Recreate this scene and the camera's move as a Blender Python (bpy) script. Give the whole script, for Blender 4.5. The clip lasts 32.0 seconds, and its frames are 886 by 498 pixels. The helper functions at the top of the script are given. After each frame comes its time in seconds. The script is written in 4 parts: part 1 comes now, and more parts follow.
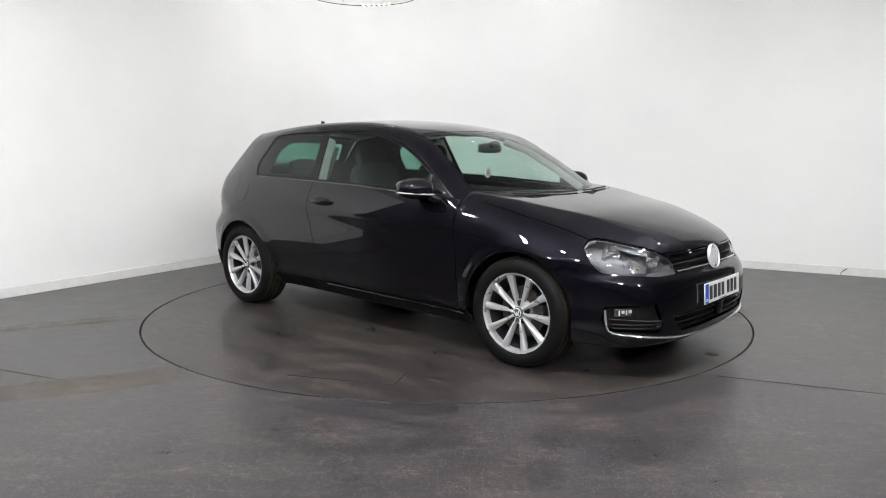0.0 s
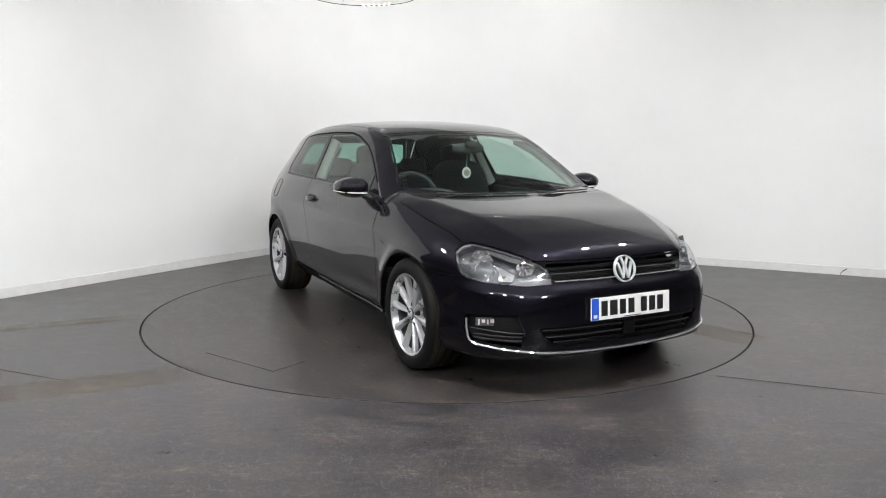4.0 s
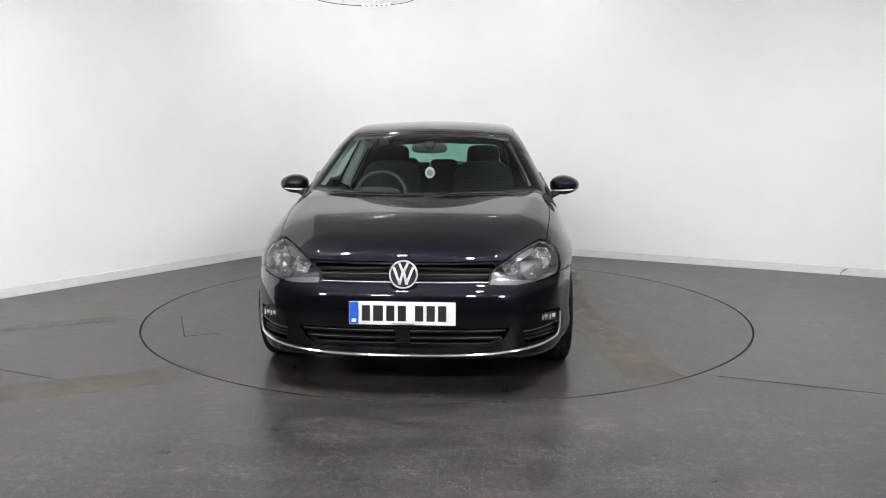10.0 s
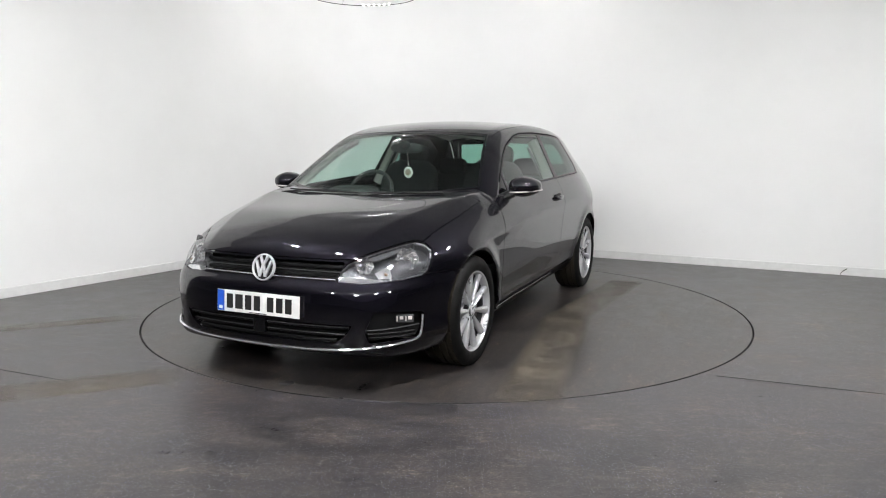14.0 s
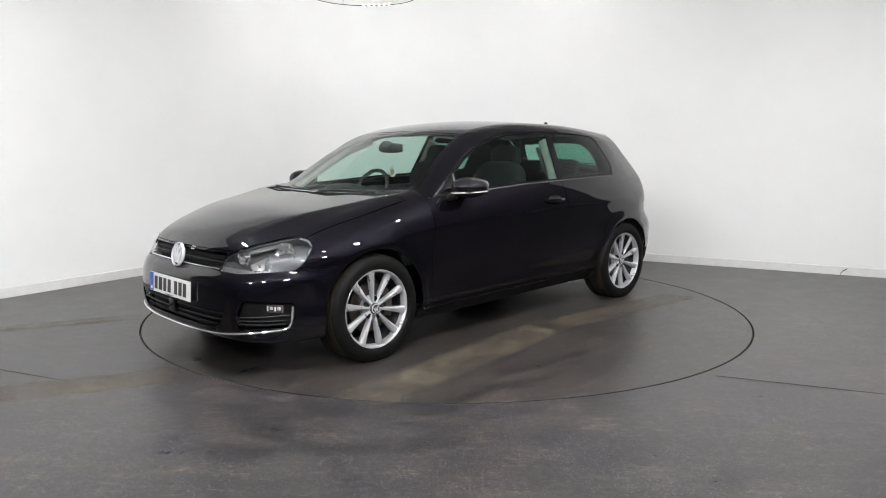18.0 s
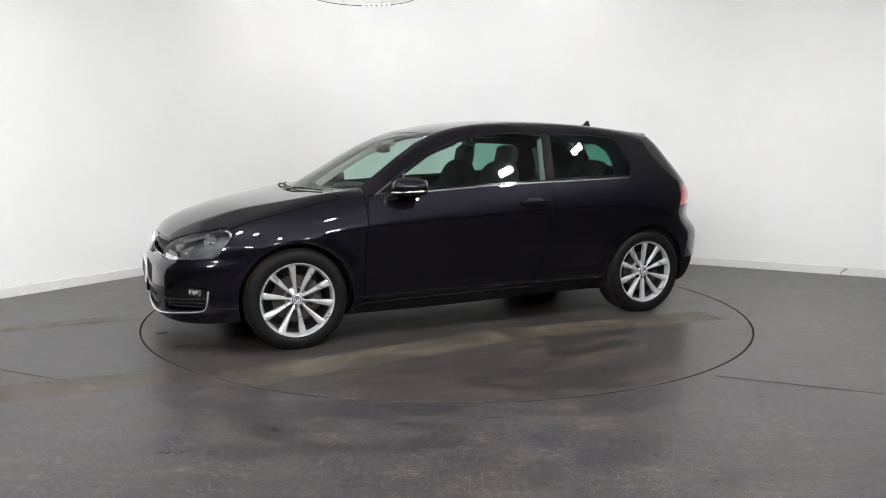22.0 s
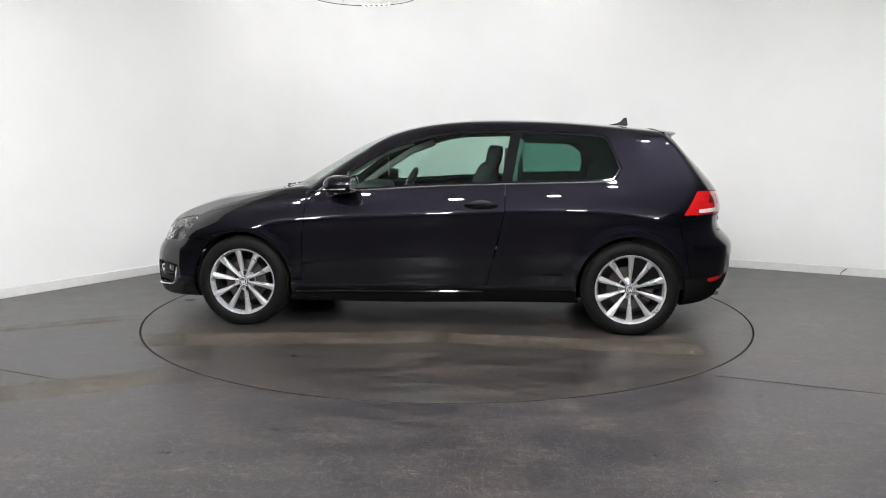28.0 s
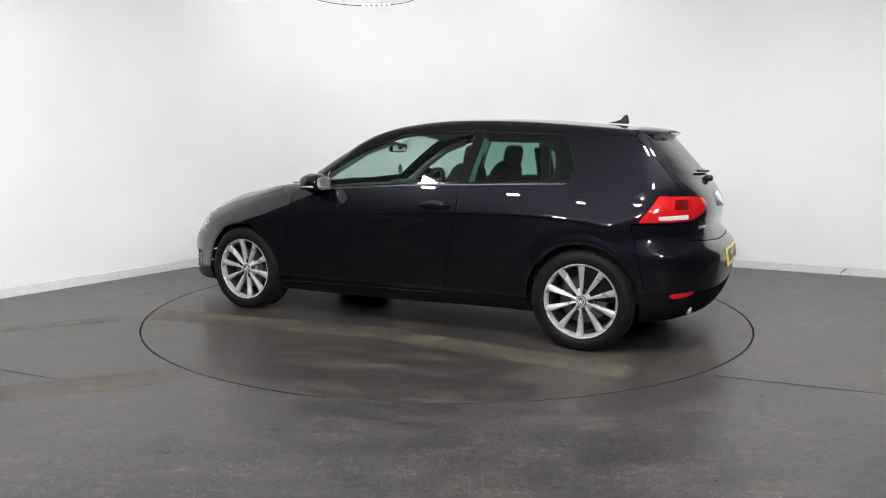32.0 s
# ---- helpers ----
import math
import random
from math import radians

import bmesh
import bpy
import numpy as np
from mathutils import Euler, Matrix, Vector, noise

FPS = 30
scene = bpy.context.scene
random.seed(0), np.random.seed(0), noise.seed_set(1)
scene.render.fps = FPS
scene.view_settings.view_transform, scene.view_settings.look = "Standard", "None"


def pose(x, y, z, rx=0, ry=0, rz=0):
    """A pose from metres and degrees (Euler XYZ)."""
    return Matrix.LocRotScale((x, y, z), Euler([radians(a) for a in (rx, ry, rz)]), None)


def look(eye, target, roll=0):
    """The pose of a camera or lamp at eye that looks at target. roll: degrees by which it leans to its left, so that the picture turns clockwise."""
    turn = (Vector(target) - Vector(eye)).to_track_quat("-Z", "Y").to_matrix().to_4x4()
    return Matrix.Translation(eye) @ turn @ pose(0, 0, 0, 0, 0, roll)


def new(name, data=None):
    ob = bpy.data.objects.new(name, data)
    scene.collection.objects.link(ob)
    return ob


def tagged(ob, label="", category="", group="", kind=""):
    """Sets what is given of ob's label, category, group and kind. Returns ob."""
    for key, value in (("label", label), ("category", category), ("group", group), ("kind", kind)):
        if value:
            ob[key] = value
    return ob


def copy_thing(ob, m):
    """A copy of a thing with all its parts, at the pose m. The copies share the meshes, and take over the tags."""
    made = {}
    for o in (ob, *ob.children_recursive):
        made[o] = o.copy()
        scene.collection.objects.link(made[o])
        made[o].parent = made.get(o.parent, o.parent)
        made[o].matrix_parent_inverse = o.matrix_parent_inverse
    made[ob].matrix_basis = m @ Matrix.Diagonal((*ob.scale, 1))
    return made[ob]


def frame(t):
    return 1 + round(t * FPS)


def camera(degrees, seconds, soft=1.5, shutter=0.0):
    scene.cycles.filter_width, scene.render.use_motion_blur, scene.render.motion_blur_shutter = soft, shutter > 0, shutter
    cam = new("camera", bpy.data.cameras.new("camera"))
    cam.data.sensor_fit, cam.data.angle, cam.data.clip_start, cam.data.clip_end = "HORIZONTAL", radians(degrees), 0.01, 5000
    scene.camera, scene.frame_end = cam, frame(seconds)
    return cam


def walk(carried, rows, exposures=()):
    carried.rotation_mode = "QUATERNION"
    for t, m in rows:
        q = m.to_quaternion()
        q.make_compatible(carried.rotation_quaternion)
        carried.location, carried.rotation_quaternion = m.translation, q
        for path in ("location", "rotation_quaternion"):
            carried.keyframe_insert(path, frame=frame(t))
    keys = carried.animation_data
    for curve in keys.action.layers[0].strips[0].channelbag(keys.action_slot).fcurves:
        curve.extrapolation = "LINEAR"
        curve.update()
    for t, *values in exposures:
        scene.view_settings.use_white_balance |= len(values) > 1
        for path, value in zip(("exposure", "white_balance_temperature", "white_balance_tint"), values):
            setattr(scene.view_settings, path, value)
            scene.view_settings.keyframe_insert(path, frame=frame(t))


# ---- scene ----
# ---- camera: it stands still before the turntable ----
cam = camera(61.88, 32.0, soft=1.0)
EYE, AIM, LEAN = (0.0, -5.668, 1.234), (-0.0232, -0.7157, 0.5481), 0.10
walk(cam, [(0.0, look(EYE, AIM, LEAN)), (32.0, look(EYE, AIM, LEAN))], exposures=[(0.0, 0.0), (32.0, 0.0)])

# ---- world: a closed showroom, next to no light from outside ----
world = bpy.data.worlds.new("world")
scene.world = world
world.use_nodes = True
world.node_tree.nodes["Background"].inputs[0].default_value = (0.8, 0.85, 1.0, 1)
world.node_tree.nodes["Background"].inputs[1].default_value = 0.02
PANEL_GLOW = 950.0         # the small ceiling floodlights
WALL_FILL_GLOW = 226.0          # the large added fill lamps that brighten the wall
CORNER_FILL_GLOW = 138.0          # the three small added fill lamps that brighten the corner
RING_GLOW = 9.0            # the small lamps on the hanging ring

# turn of the table, seconds and degrees
TURN = [(0, -40.61), (1, -45.93), (2, -51.22), (3, -56.50), (4, -61.75), (5, -67.0), (6, -72.18), (7, -77.43), (8, -82.72), (9, -88.0),
        (10, -93.27), (11, -98.53), (12, -103.77), (13, -109.0), (14, -114.22), (15.5, -122.08), (17, -129.94), (18, -135.18),
        (19, -140.43), (20, -145.64), (21, -150.80), (22, -155.92), (23, -161.0), (24, -166.08), (25, -171.12), (26.5, -178.6),
        (28, -186.04), (29, -191.15), (30, -196.30), (31, -201.49), (32, -206.71)]
CAR_X, CAR_Y = 0.0217, -0.0906     # the car's place on the table


# ---- materials ----
def nodes_of(name):
    m = bpy.data.materials.new(name)
    m.use_nodes = True
    nt = m.node_tree
    return m, nt, nt.nodes["Principled BSDF"]


def coords(nt, scale=1.0):
    t = nt.nodes.new("ShaderNodeTexCoord")
    mp = nt.nodes.new("ShaderNodeMapping")
    mp.inputs["Scale"].default_value = (scale, scale, scale)
    nt.links.new(t.outputs["Object"], mp.inputs["Vector"])
    return mp.outputs["Vector"]


def noise_tex(nt, vec, scale, detail=4.0, rough=0.55):
    n = nt.nodes.new("ShaderNodeTexNoise")
    n.inputs["Scale"].default_value, n.inputs["Detail"].default_value, n.inputs["Roughness"].default_value = scale, detail, rough
    nt.links.new(vec, n.inputs["Vector"])
    return n.outputs["Fac"]


def ramp(nt, fac, stops):
    r = nt.nodes.new("ShaderNodeValToRGB")
    els = r.color_ramp.elements
    while len(els) < len(stops):
        els.new(0.5)
    for e, (p, c) in zip(els, stops):
        e.position, e.color = p, (*c, 1) if len(c) == 3 else c
    nt.links.new(fac, r.inputs["Fac"])
    return r.outputs["Color"]


def mix(nt, fac, a, b, mode="MIX"):
    n = nt.nodes.new("ShaderNodeMix")
    n.data_type, n.blend_type = "RGBA", mode
    for sock, v in ((n.inputs["Factor"], fac), (n.inputs["A"], a), (n.inputs["B"], b)):
        if hasattr(v, "links"):
            nt.links.new(v, sock)
        else:
            sock.default_value = v if not isinstance(v, tuple) else (*v, 1)[:4]
    return n.outputs["Result"]


def bump(nt, bsdf, height, strength, distance):
    b = nt.nodes.new("ShaderNodeBump")
    b.inputs["Strength"].default_value, b.inputs["Distance"].default_value = strength, distance
    nt.links.new(height, b.inputs["Height"])
    nt.links.new(b.outputs["Normal"], bsdf.inputs["Normal"])


def plain(name, col, rough=0.5, metal=0.0, vary=0.12, scale=14.0, relief=0.0, coat=0.0, fine=220.0, spec=0.5):
    """A surface with blotches at one scale and grain at a finer one."""
    m, nt, b = nodes_of(name)
    v = coords(nt)
    big, small = noise_tex(nt, v, scale), noise_tex(nt, v, fine, 2.0)
    lo, hi = tuple(c * (1 - vary) for c in col), tuple(min(1, c * (1 + vary)) for c in col)
    c1 = ramp(nt, big, [(0.3, lo), (0.7, hi)])
    g = ramp(nt, small, [(0.35, (1 - vary / 2,) * 3), (0.65, (1,) * 3)])
    nt.links.new(mix(nt, 1.0, c1, g, "MULTIPLY"), b.inputs["Base Color"])
    r = ramp(nt, big, [(0.3, (max(0.01, rough * 0.85),) * 3), (0.7, (min(1, rough * 1.15),) * 3)])
    nt.links.new(r, b.inputs["Roughness"])
    b.inputs["Metallic"].default_value = metal
    b.inputs["Coat Weight"].default_value = coat
    b.inputs["Coat Roughness"].default_value = 0.03
    b.inputs["Specular IOR Level"].default_value = spec
    if relief:
        bump(nt, b, small, 0.4, relief)
    return m


def glow(name, col, strength):
    m, nt, b = nodes_of(name)
    b.inputs["Base Color"].default_value = (0.8, 0.8, 0.8, 1)
    b.inputs["Emission Color"].default_value = (*col, 1)
    b.inputs["Emission Strength"].default_value = strength
    return m


def pane(name, tint, gloss=1.0, rough=0.0, facing=0.042):
    """Thin tinted glass: clear through, with a gloss that grows at a glancing view."""
    m = bpy.data.materials.new(name)
    m.use_nodes = True
    nt = m.node_tree
    nt.nodes.remove(nt.nodes["Principled BSDF"])
    tr, gl, mx = nt.nodes.new("ShaderNodeBsdfTransparent"), nt.nodes.new("ShaderNodeBsdfGlossy"), nt.nodes.new("ShaderNodeMixShader")
    lw, pw, ma = nt.nodes.new("ShaderNodeLayerWeight"), nt.nodes.new("ShaderNodeMath"), nt.nodes.new("ShaderNodeMath")
    tr.inputs["Color"].default_value = (*tint, 1)
    gl.inputs["Roughness"].default_value = rough
    lw.inputs["Blend"].default_value = 0.5
    pw.operation, ma.operation = "POWER", "MULTIPLY_ADD"
    pw.inputs[1].default_value = 5.0
    ma.inputs[1].default_value, ma.inputs[2].default_value = 0.90 * gloss, facing * gloss
    nt.links.new(lw.outputs["Facing"], pw.inputs[0])
    nt.links.new(pw.outputs[0], ma.inputs[0])
    nt.links.new(ma.outputs[0], mx.inputs[0])
    nt.links.new(tr.outputs[0], mx.inputs[1])
    nt.links.new(gl.outputs[0], mx.inputs[2])
    nt.links.new(mx.outputs[0], nt.nodes["Material Output"].inputs[0])
    return m


def clear_back(name, tint):
    m = bpy.data.materials.new(name)
    m.use_nodes = True
    nt = m.node_tree
    nt.nodes.remove(nt.nodes["Principled BSDF"])
    tr = nt.nodes.new("ShaderNodeBsdfTransparent")
    tr.inputs["Color"].default_value = (*tint, 1)
    nt.links.new(tr.outputs[0], nt.nodes["Material Output"].inputs[0])
    return m


def paint():
    """Black pearl paint: dark flaked base under a clear, hard coat with a little dust."""
    m, nt, b = nodes_of("black_pearl_paint")
    v = coords(nt)
    flake = noise_tex(nt, v, 900.0, 1.0)
    dust = noise_tex(nt, v, 7.0, 5.0, 0.65)
    nt.links.new(ramp(nt, flake, [(0.45, (0.0036, 0.0033, 0.0050)), (0.80, (0.015, 0.0135, 0.023))]), b.inputs["Base Color"])
    b.inputs["Roughness"].default_value = 0.38
    b.inputs["Metallic"].default_value = 0.7
    b.inputs["Specular IOR Level"].default_value = 0.0
    b.inputs["Coat Weight"].default_value = 1.0
    nt.links.new(ramp(nt, dust, [(0.3, (0.004,) * 3), (0.8, (0.016,) * 3)]), b.inputs["Coat Roughness"])
    return m


def vinyl(name, tint=(1.0, 1.0, 1.0), flecks=1.0):
    """Dark safety vinyl: cloudy brown-grey, smeared and scuffed, with light and bluish flecks pressed into it."""
    m, nt, b = nodes_of(name)
    v = coords(nt)
    mp = nt.nodes.new("ShaderNodeMapping")
    mp.inputs["Rotation"].default_value, mp.inputs["Scale"].default_value = (0, 0, 0.42), (0.8, 2.6, 1.0)
    nt.links.new(v, mp.inputs["Vector"])
    big, mid, fine = noise_tex(nt, v, 0.55, 5.0, 0.6), noise_tex(nt, v, 5.5, 11.0, 0.78), noise_tex(nt, v, 120.0, 3.0)
    smear = noise_tex(nt, mp.outputs["Vector"], 2.2, 7.0, 0.68)
    col = ramp(nt, big, [(0.3, (0.0235, 0.0220, 0.0222)), (0.5, (0.0320, 0.0298, 0.0295)), (0.72, (0.0430, 0.0392, 0.0372))])
    col = mix(nt, 0.90, col, ramp(nt, mid, [(0.36, (0.58, 0.58, 0.60)), (0.50, (0.95, 0.94, 0.94)), (0.66, (1.85, 1.74, 1.60))]), "MULTIPLY")
    col = mix(nt, 0.85, col, ramp(nt, smear, [(0.32, (0.50, 0.50, 0.53)), (0.50, (1.0, 1.0, 1.0)), (0.68, (1.9, 1.76, 1.58))]), "MULTIPLY")
    col = mix(nt, 0.7, col, ramp(nt, fine, [(0.34, (0.45,) * 3), (0.66, (1.6,) * 3)]), "MULTIPLY")
    grit = noise_tex(nt, v, 30.0, 9.0, 0.80)
    col = mix(nt, 1.0, col, ramp(nt, grit, [(0.36, (0.60, 0.60, 0.62)), (0.50, (1.0, 1.0, 1.0)), (0.64, (1.7, 1.68, 1.64))]), "MULTIPLY")
    scuff = noise_tex(nt, mp.outputs["Vector"], 9.0, 6.0, 0.75)
    col = mix(nt, 1.0, col, ramp(nt, scuff, [(0.55, (1.0, 1.0, 1.0)), (0.66, (2.3, 2.15, 1.9))]), "MULTIPLY")
    col = mix(nt, 1.0, col, tint, "MULTIPLY")
    worn = ramp(nt, noise_tex(nt, v, 1.6, 4.0, 0.65), [(0.35, (0.25 * flecks,) * 3), (0.65, (flecks,) * 3)])
    for sc, lim, keep in ((43.0, 0.085, 0.68), (67.0, 0.12, 0.64), (101.0, 0.17, 0.58)):
        vo = nt.nodes.new("ShaderNodeTexVoronoi")
        vo.voronoi_dimensions = "2D"
        vo.inputs["Scale"].default_value = sc
        nt.links.new(v, vo.inputs["Vector"])
        dot = ramp(nt, vo.outputs["Distance"], [(lim * 0.6, (1,) * 3), (lim * 1.2, (0,) * 3)])
        sep = nt.nodes.new("ShaderNodeSeparateColor")
        nt.links.new(vo.outputs["Color"], sep.inputs[0])
        pick = ramp(nt, sep.outputs[0], [(keep, (0,) * 3), (keep + .06, (1,) * 3)])
        tone = ramp(nt, sep.outputs[1], [(0.20, (0.02, 0.02, 0.02)), (0.50, (0.13, 0.14, 0.32)), (0.75, (0.26, 0.26, 0.31)), (0.97, (0.60, 0.59, 0.64))])
        col = mix(nt, mix(nt, 1.0, mix(nt, 1.0, dot, pick, "MULTIPLY"), worn, "MULTIPLY"), col, tone)
    nt.links.new(col, b.inputs["Base Color"])
    nt.links.new(mix(nt, 0.5, ramp(nt, mid, [(0.36, (0.24,) * 3), (0.64, (0.42,) * 3)]), ramp(nt, smear, [(0.3, (0.26,) * 3), (0.7, (0.40,) * 3)])), b.inputs["Roughness"])
    b.inputs["Specular IOR Level"].default_value = 0.40
    bump(nt, b, fine, 0.30, 0.0012)
    return m


def tread_worn():
    """A brown scuff that thins out towards its long edges."""
    m, nt, b = nodes_of("worn_brown_streak")
    v = coords(nt)
    a = noise_tex(nt, v, 3.0, 6.0, 0.7)
    lines = nt.nodes.new("ShaderNodeMapping")
    lines.inputs["Scale"].default_value = (1.2, 70.0, 1.0)
    nt.links.new(v, lines.inputs["Vector"])
    f = noise_tex(nt, lines.outputs["Vector"], 1.0, 4.0, 0.7)
    nt.links.new(mix(nt, 0.8, ramp(nt, a, [(0.3, (0.10, 0.085, 0.066)), (0.7, (0.17, 0.145, 0.11))]),
                     ramp(nt, f, [(0.3, (0.7,) * 3), (0.7, (1.2,) * 3)]), "MULTIPLY"), b.inputs["Base Color"])
    b.inputs["Roughness"].default_value = 0.42
    tc, sx = nt.nodes.new("ShaderNodeTexCoord"), nt.nodes.new("ShaderNodeSeparateXYZ")
    nt.links.new(tc.outputs["Generated"], sx.inputs[0])
    edge = ramp(nt, sx.outputs["Y"], [(0.0, (0,) * 3), (0.18, (1,) * 3), (0.80, (1,) * 3), (1.0, (0,) * 3)])
    ends = ramp(nt, sx.outputs["X"], [(0.0, (0,) * 3), (0.06, (1,) * 3), (0.9, (1,) * 3), (1.0, (0,) * 3)])
    tr, mx = nt.nodes.new("ShaderNodeBsdfTransparent"), nt.nodes.new("ShaderNodeMixShader")
    patch = ramp(nt, a, [(0.34, (0.06,) * 3), (0.66, (0.50,) * 3)])
    nt.links.new(mix(nt, 1.0, mix(nt, 1.0, edge, ends, "MULTIPLY"), patch, "MULTIPLY"), mx.inputs[0])
    nt.links.new(tr.outputs[0], mx.inputs[1])
    nt.links.new(b.outputs[0], mx.inputs[2])
    nt.links.new(mx.outputs[0], nt.nodes["Material Output"].inputs[0])
    return m


def wall_white():
    m, nt, b = nodes_of("white_wall_paint")
    v = coords(nt)
    big, mid, fine = noise_tex(nt, v, 0.35, 3.0), noise_tex(nt, v, 2.0, 5.0), noise_tex(nt, v, 300.0, 2.0)
    c = ramp(nt, big, [(0.3, (0.80, 0.80, 0.785)), (0.7, (0.835, 0.835, 0.83))])
    nt.links.new(mix(nt, 1.0, c, ramp(nt, mid, [(0.3, (0.975,) * 3), (0.6, (1,) * 3)]), "MULTIPLY"), b.inputs["Base Color"])
    b.inputs["Roughness"].default_value = 0.75
    bump(nt, b, fine, 0.15, 0.001)
    return m


PAINT = paint()
VINYL, STREAK, WHITE = vinyl("speckled_vinyl", (0.97, 0.95, 0.965)), tread_worn(), wall_white()
TABLE_VINYL = vinyl("worn_table_vinyl", (0.90, 0.87, 0.85), 0.16)
SKIRT = plain("skirting_paint", (0.70, 0.70, 0.69), 0.45, vary=0.05)
DARK_HALL = plain("hall_paint", (0.34, 0.34, 0.36), 0.7)
CEIL = plain("ceiling_grey", (0.56, 0.56, 0.57), 0.8)
SEAM = plain("dark_seam", (0.012, 0.012, 0.012), 0.7)
BLACKPL = plain("black_plastic", (0.007, 0.007, 0.0075), 0.5, relief=0.0006, spec=0.22)
BLACKMAT = plain("black_grained_plastic", (0.006, 0.006, 0.0062), 0.75, relief=0.0006, spec=0.04)
GLOSSBLK = plain("gloss_black_trim", (0.006, 0.006, 0.007), 0.10, spec=0.28)
RUBBER = plain("tyre_rubber", (0.0055, 0.0053, 0.0052), 0.6, relief=0.0006, spec=0.13)
TREAD = plain("tyre_tread_dusty", (0.022, 0.0185, 0.0135), 0.85, relief=0.001, spec=0.12)
ALLOY = plain("alloy_silver", (0.50, 0.505, 0.515), 0.30, metal=0.55, vary=0.04, coat=0.4)
ALLOYDK = plain("alloy_barrel", (0.045, 0.045, 0.048), 0.45, metal=0.6)
BRAKE = plain("brake_steel", (0.12, 0.105, 0.095), 0.4, metal=0.8)
CALIPER = plain("brake_caliper_iron", (0.05, 0.045, 0.042), 0.6, metal=0.3)
CHROME = plain("chrome", (0.84, 0.84, 0.86), 0.10, metal=0.85, vary=0.03)
SILVER = plain("badge_silver", (0.70, 0.71, 0.73), 0.18, metal=0.35, vary=0.04, coat=0.6)
TRIMGREY = plain("satin_window_trim", (0.055, 0.055, 0.058), 0.40, metal=0.4)
FABRIC = plain("seat_fabric_dark", (0.0065, 0.0065, 0.0072), 0.9, scale=60, relief=0.0003)
DARK_TRIM = plain("dark_cabin_trim", (0.005, 0.005, 0.0055), 0.8, spec=0.1)
PLASTIC_IN = plain("interior_plastic", (0.026, 0.026, 0.027), 0.6, relief=0.0002)
LINING = plain("pale_headlining", (0.34, 0.33, 0.31), 0.9, relief=0.0002)
REFLECTOR = plain("lamp_reflector", (0.90, 0.90, 0.91), 0.07, metal=0.92)
LAMP_IN = plain("lamp_housing", (0.13, 0.13, 0.135), 0.25, metal=0.4)
WHITE_PL = plain("white_plate", (0.80, 0.80, 0.78), 0.35, vary=0.03)
YELLOW_PL = plain("yellow_plate", (0.76, 0.60, 0.13), 0.35, vary=0.04)
BLUE_PL = plain("plate_blue", (0.02, 0.10, 0.55), 0.35)
INK = plain("plate_ink", (0.012, 0.012, 0.012), 0.4)
AMBER = plain("amber_bulb", (0.26, 0.19, 0.14), 0.25)
LAMP_CLEAR = plain("lamp_inner_trim", (0.15, 0.15, 0.155), 0.25, metal=0.5)
LAMP_PALE = plain("pale_lamp_housing", (0.085, 0.085, 0.09), 0.3, metal=0.3)
GLASS_QUARTER = pane("dark_quarter_glass", (0.27, 0.48, 0.41), facing=0.07)
RED_LENS = plain("red_lens", (0.42, 0.008, 0.010), 0.12, coat=1.0)
RED_DEEP = plain("deep_red_lens", (0.11, 0.004, 0.005), 0.06, coat=1.0)
PALE_LENS = plain("pale_lens", (0.62, 0.58, 0.56), 0.1, coat=1.0)
PEARL = plain("ornament_white", (0.55, 0.54, 0.51), 0.3)
GOLDISH = plain("ornament_bronze", (0.26, 0.20, 0.16), 0.4)
GLASS_FRONT = pane("windscreen_glass", (0.74, 0.86, 0.81), facing=0.055)
GLASS_SIDE = pane("green_side_glass", (0.64, 0.80, 0.73), facing=0.07)
GLASS_REAR = pane("tinted_rear_glass", (0.30, 0.56, 0.47))
GLASS_LAMP = pane("clear_lens", (0.95, 0.96, 0.97))
CLEAR = clear_back("glass_inner_face", (1.0, 1.0, 1.0))
FIXTURE = plain("fixture_white", (0.80, 0.81, 0.80), 0.3)


# ---- mesh helpers ----
def part(name, bm, material, parent=None, label="", smooth=True):
    """Link a bmesh as one mesh object under a thing or a part."""
    me = bpy.data.meshes.new(name)
    bmesh.ops.recalc_face_normals(bm, faces=bm.faces)
    bm.to_mesh(me)
    bm.free()
    if smooth:
        me.polygons.foreach_set("use_smooth", [True] * len(me.polygons))
        me.set_sharp_from_angle(angle=radians(38))
    me.materials.append(material)
    ob = new(name, me)
    ob.parent = parent
    if label:
        tagged(ob, label)
    return ob


def box(bm, cx, cy, cz, sx, sy, sz, bevel=0.0, m=None):
    r = bmesh.ops.create_cube(bm, size=1.0, matrix=(m or Matrix()) @ Matrix.Translation((cx, cy, cz)) @ Matrix.Diagonal((sx, sy, sz, 1)))
    if bevel:
        es = {e for v in r["verts"] for e in v.link_edges}
        bmesh.ops.bevel(bm, geom=list(es), offset=bevel, segments=2, affect="EDGES", profile=0.6)
    return bm


def boxes(*rows, bevel=0.0):
    bm = bmesh.new()
    for r in rows:
        box(bm, *r, bevel=bevel)
    return bm


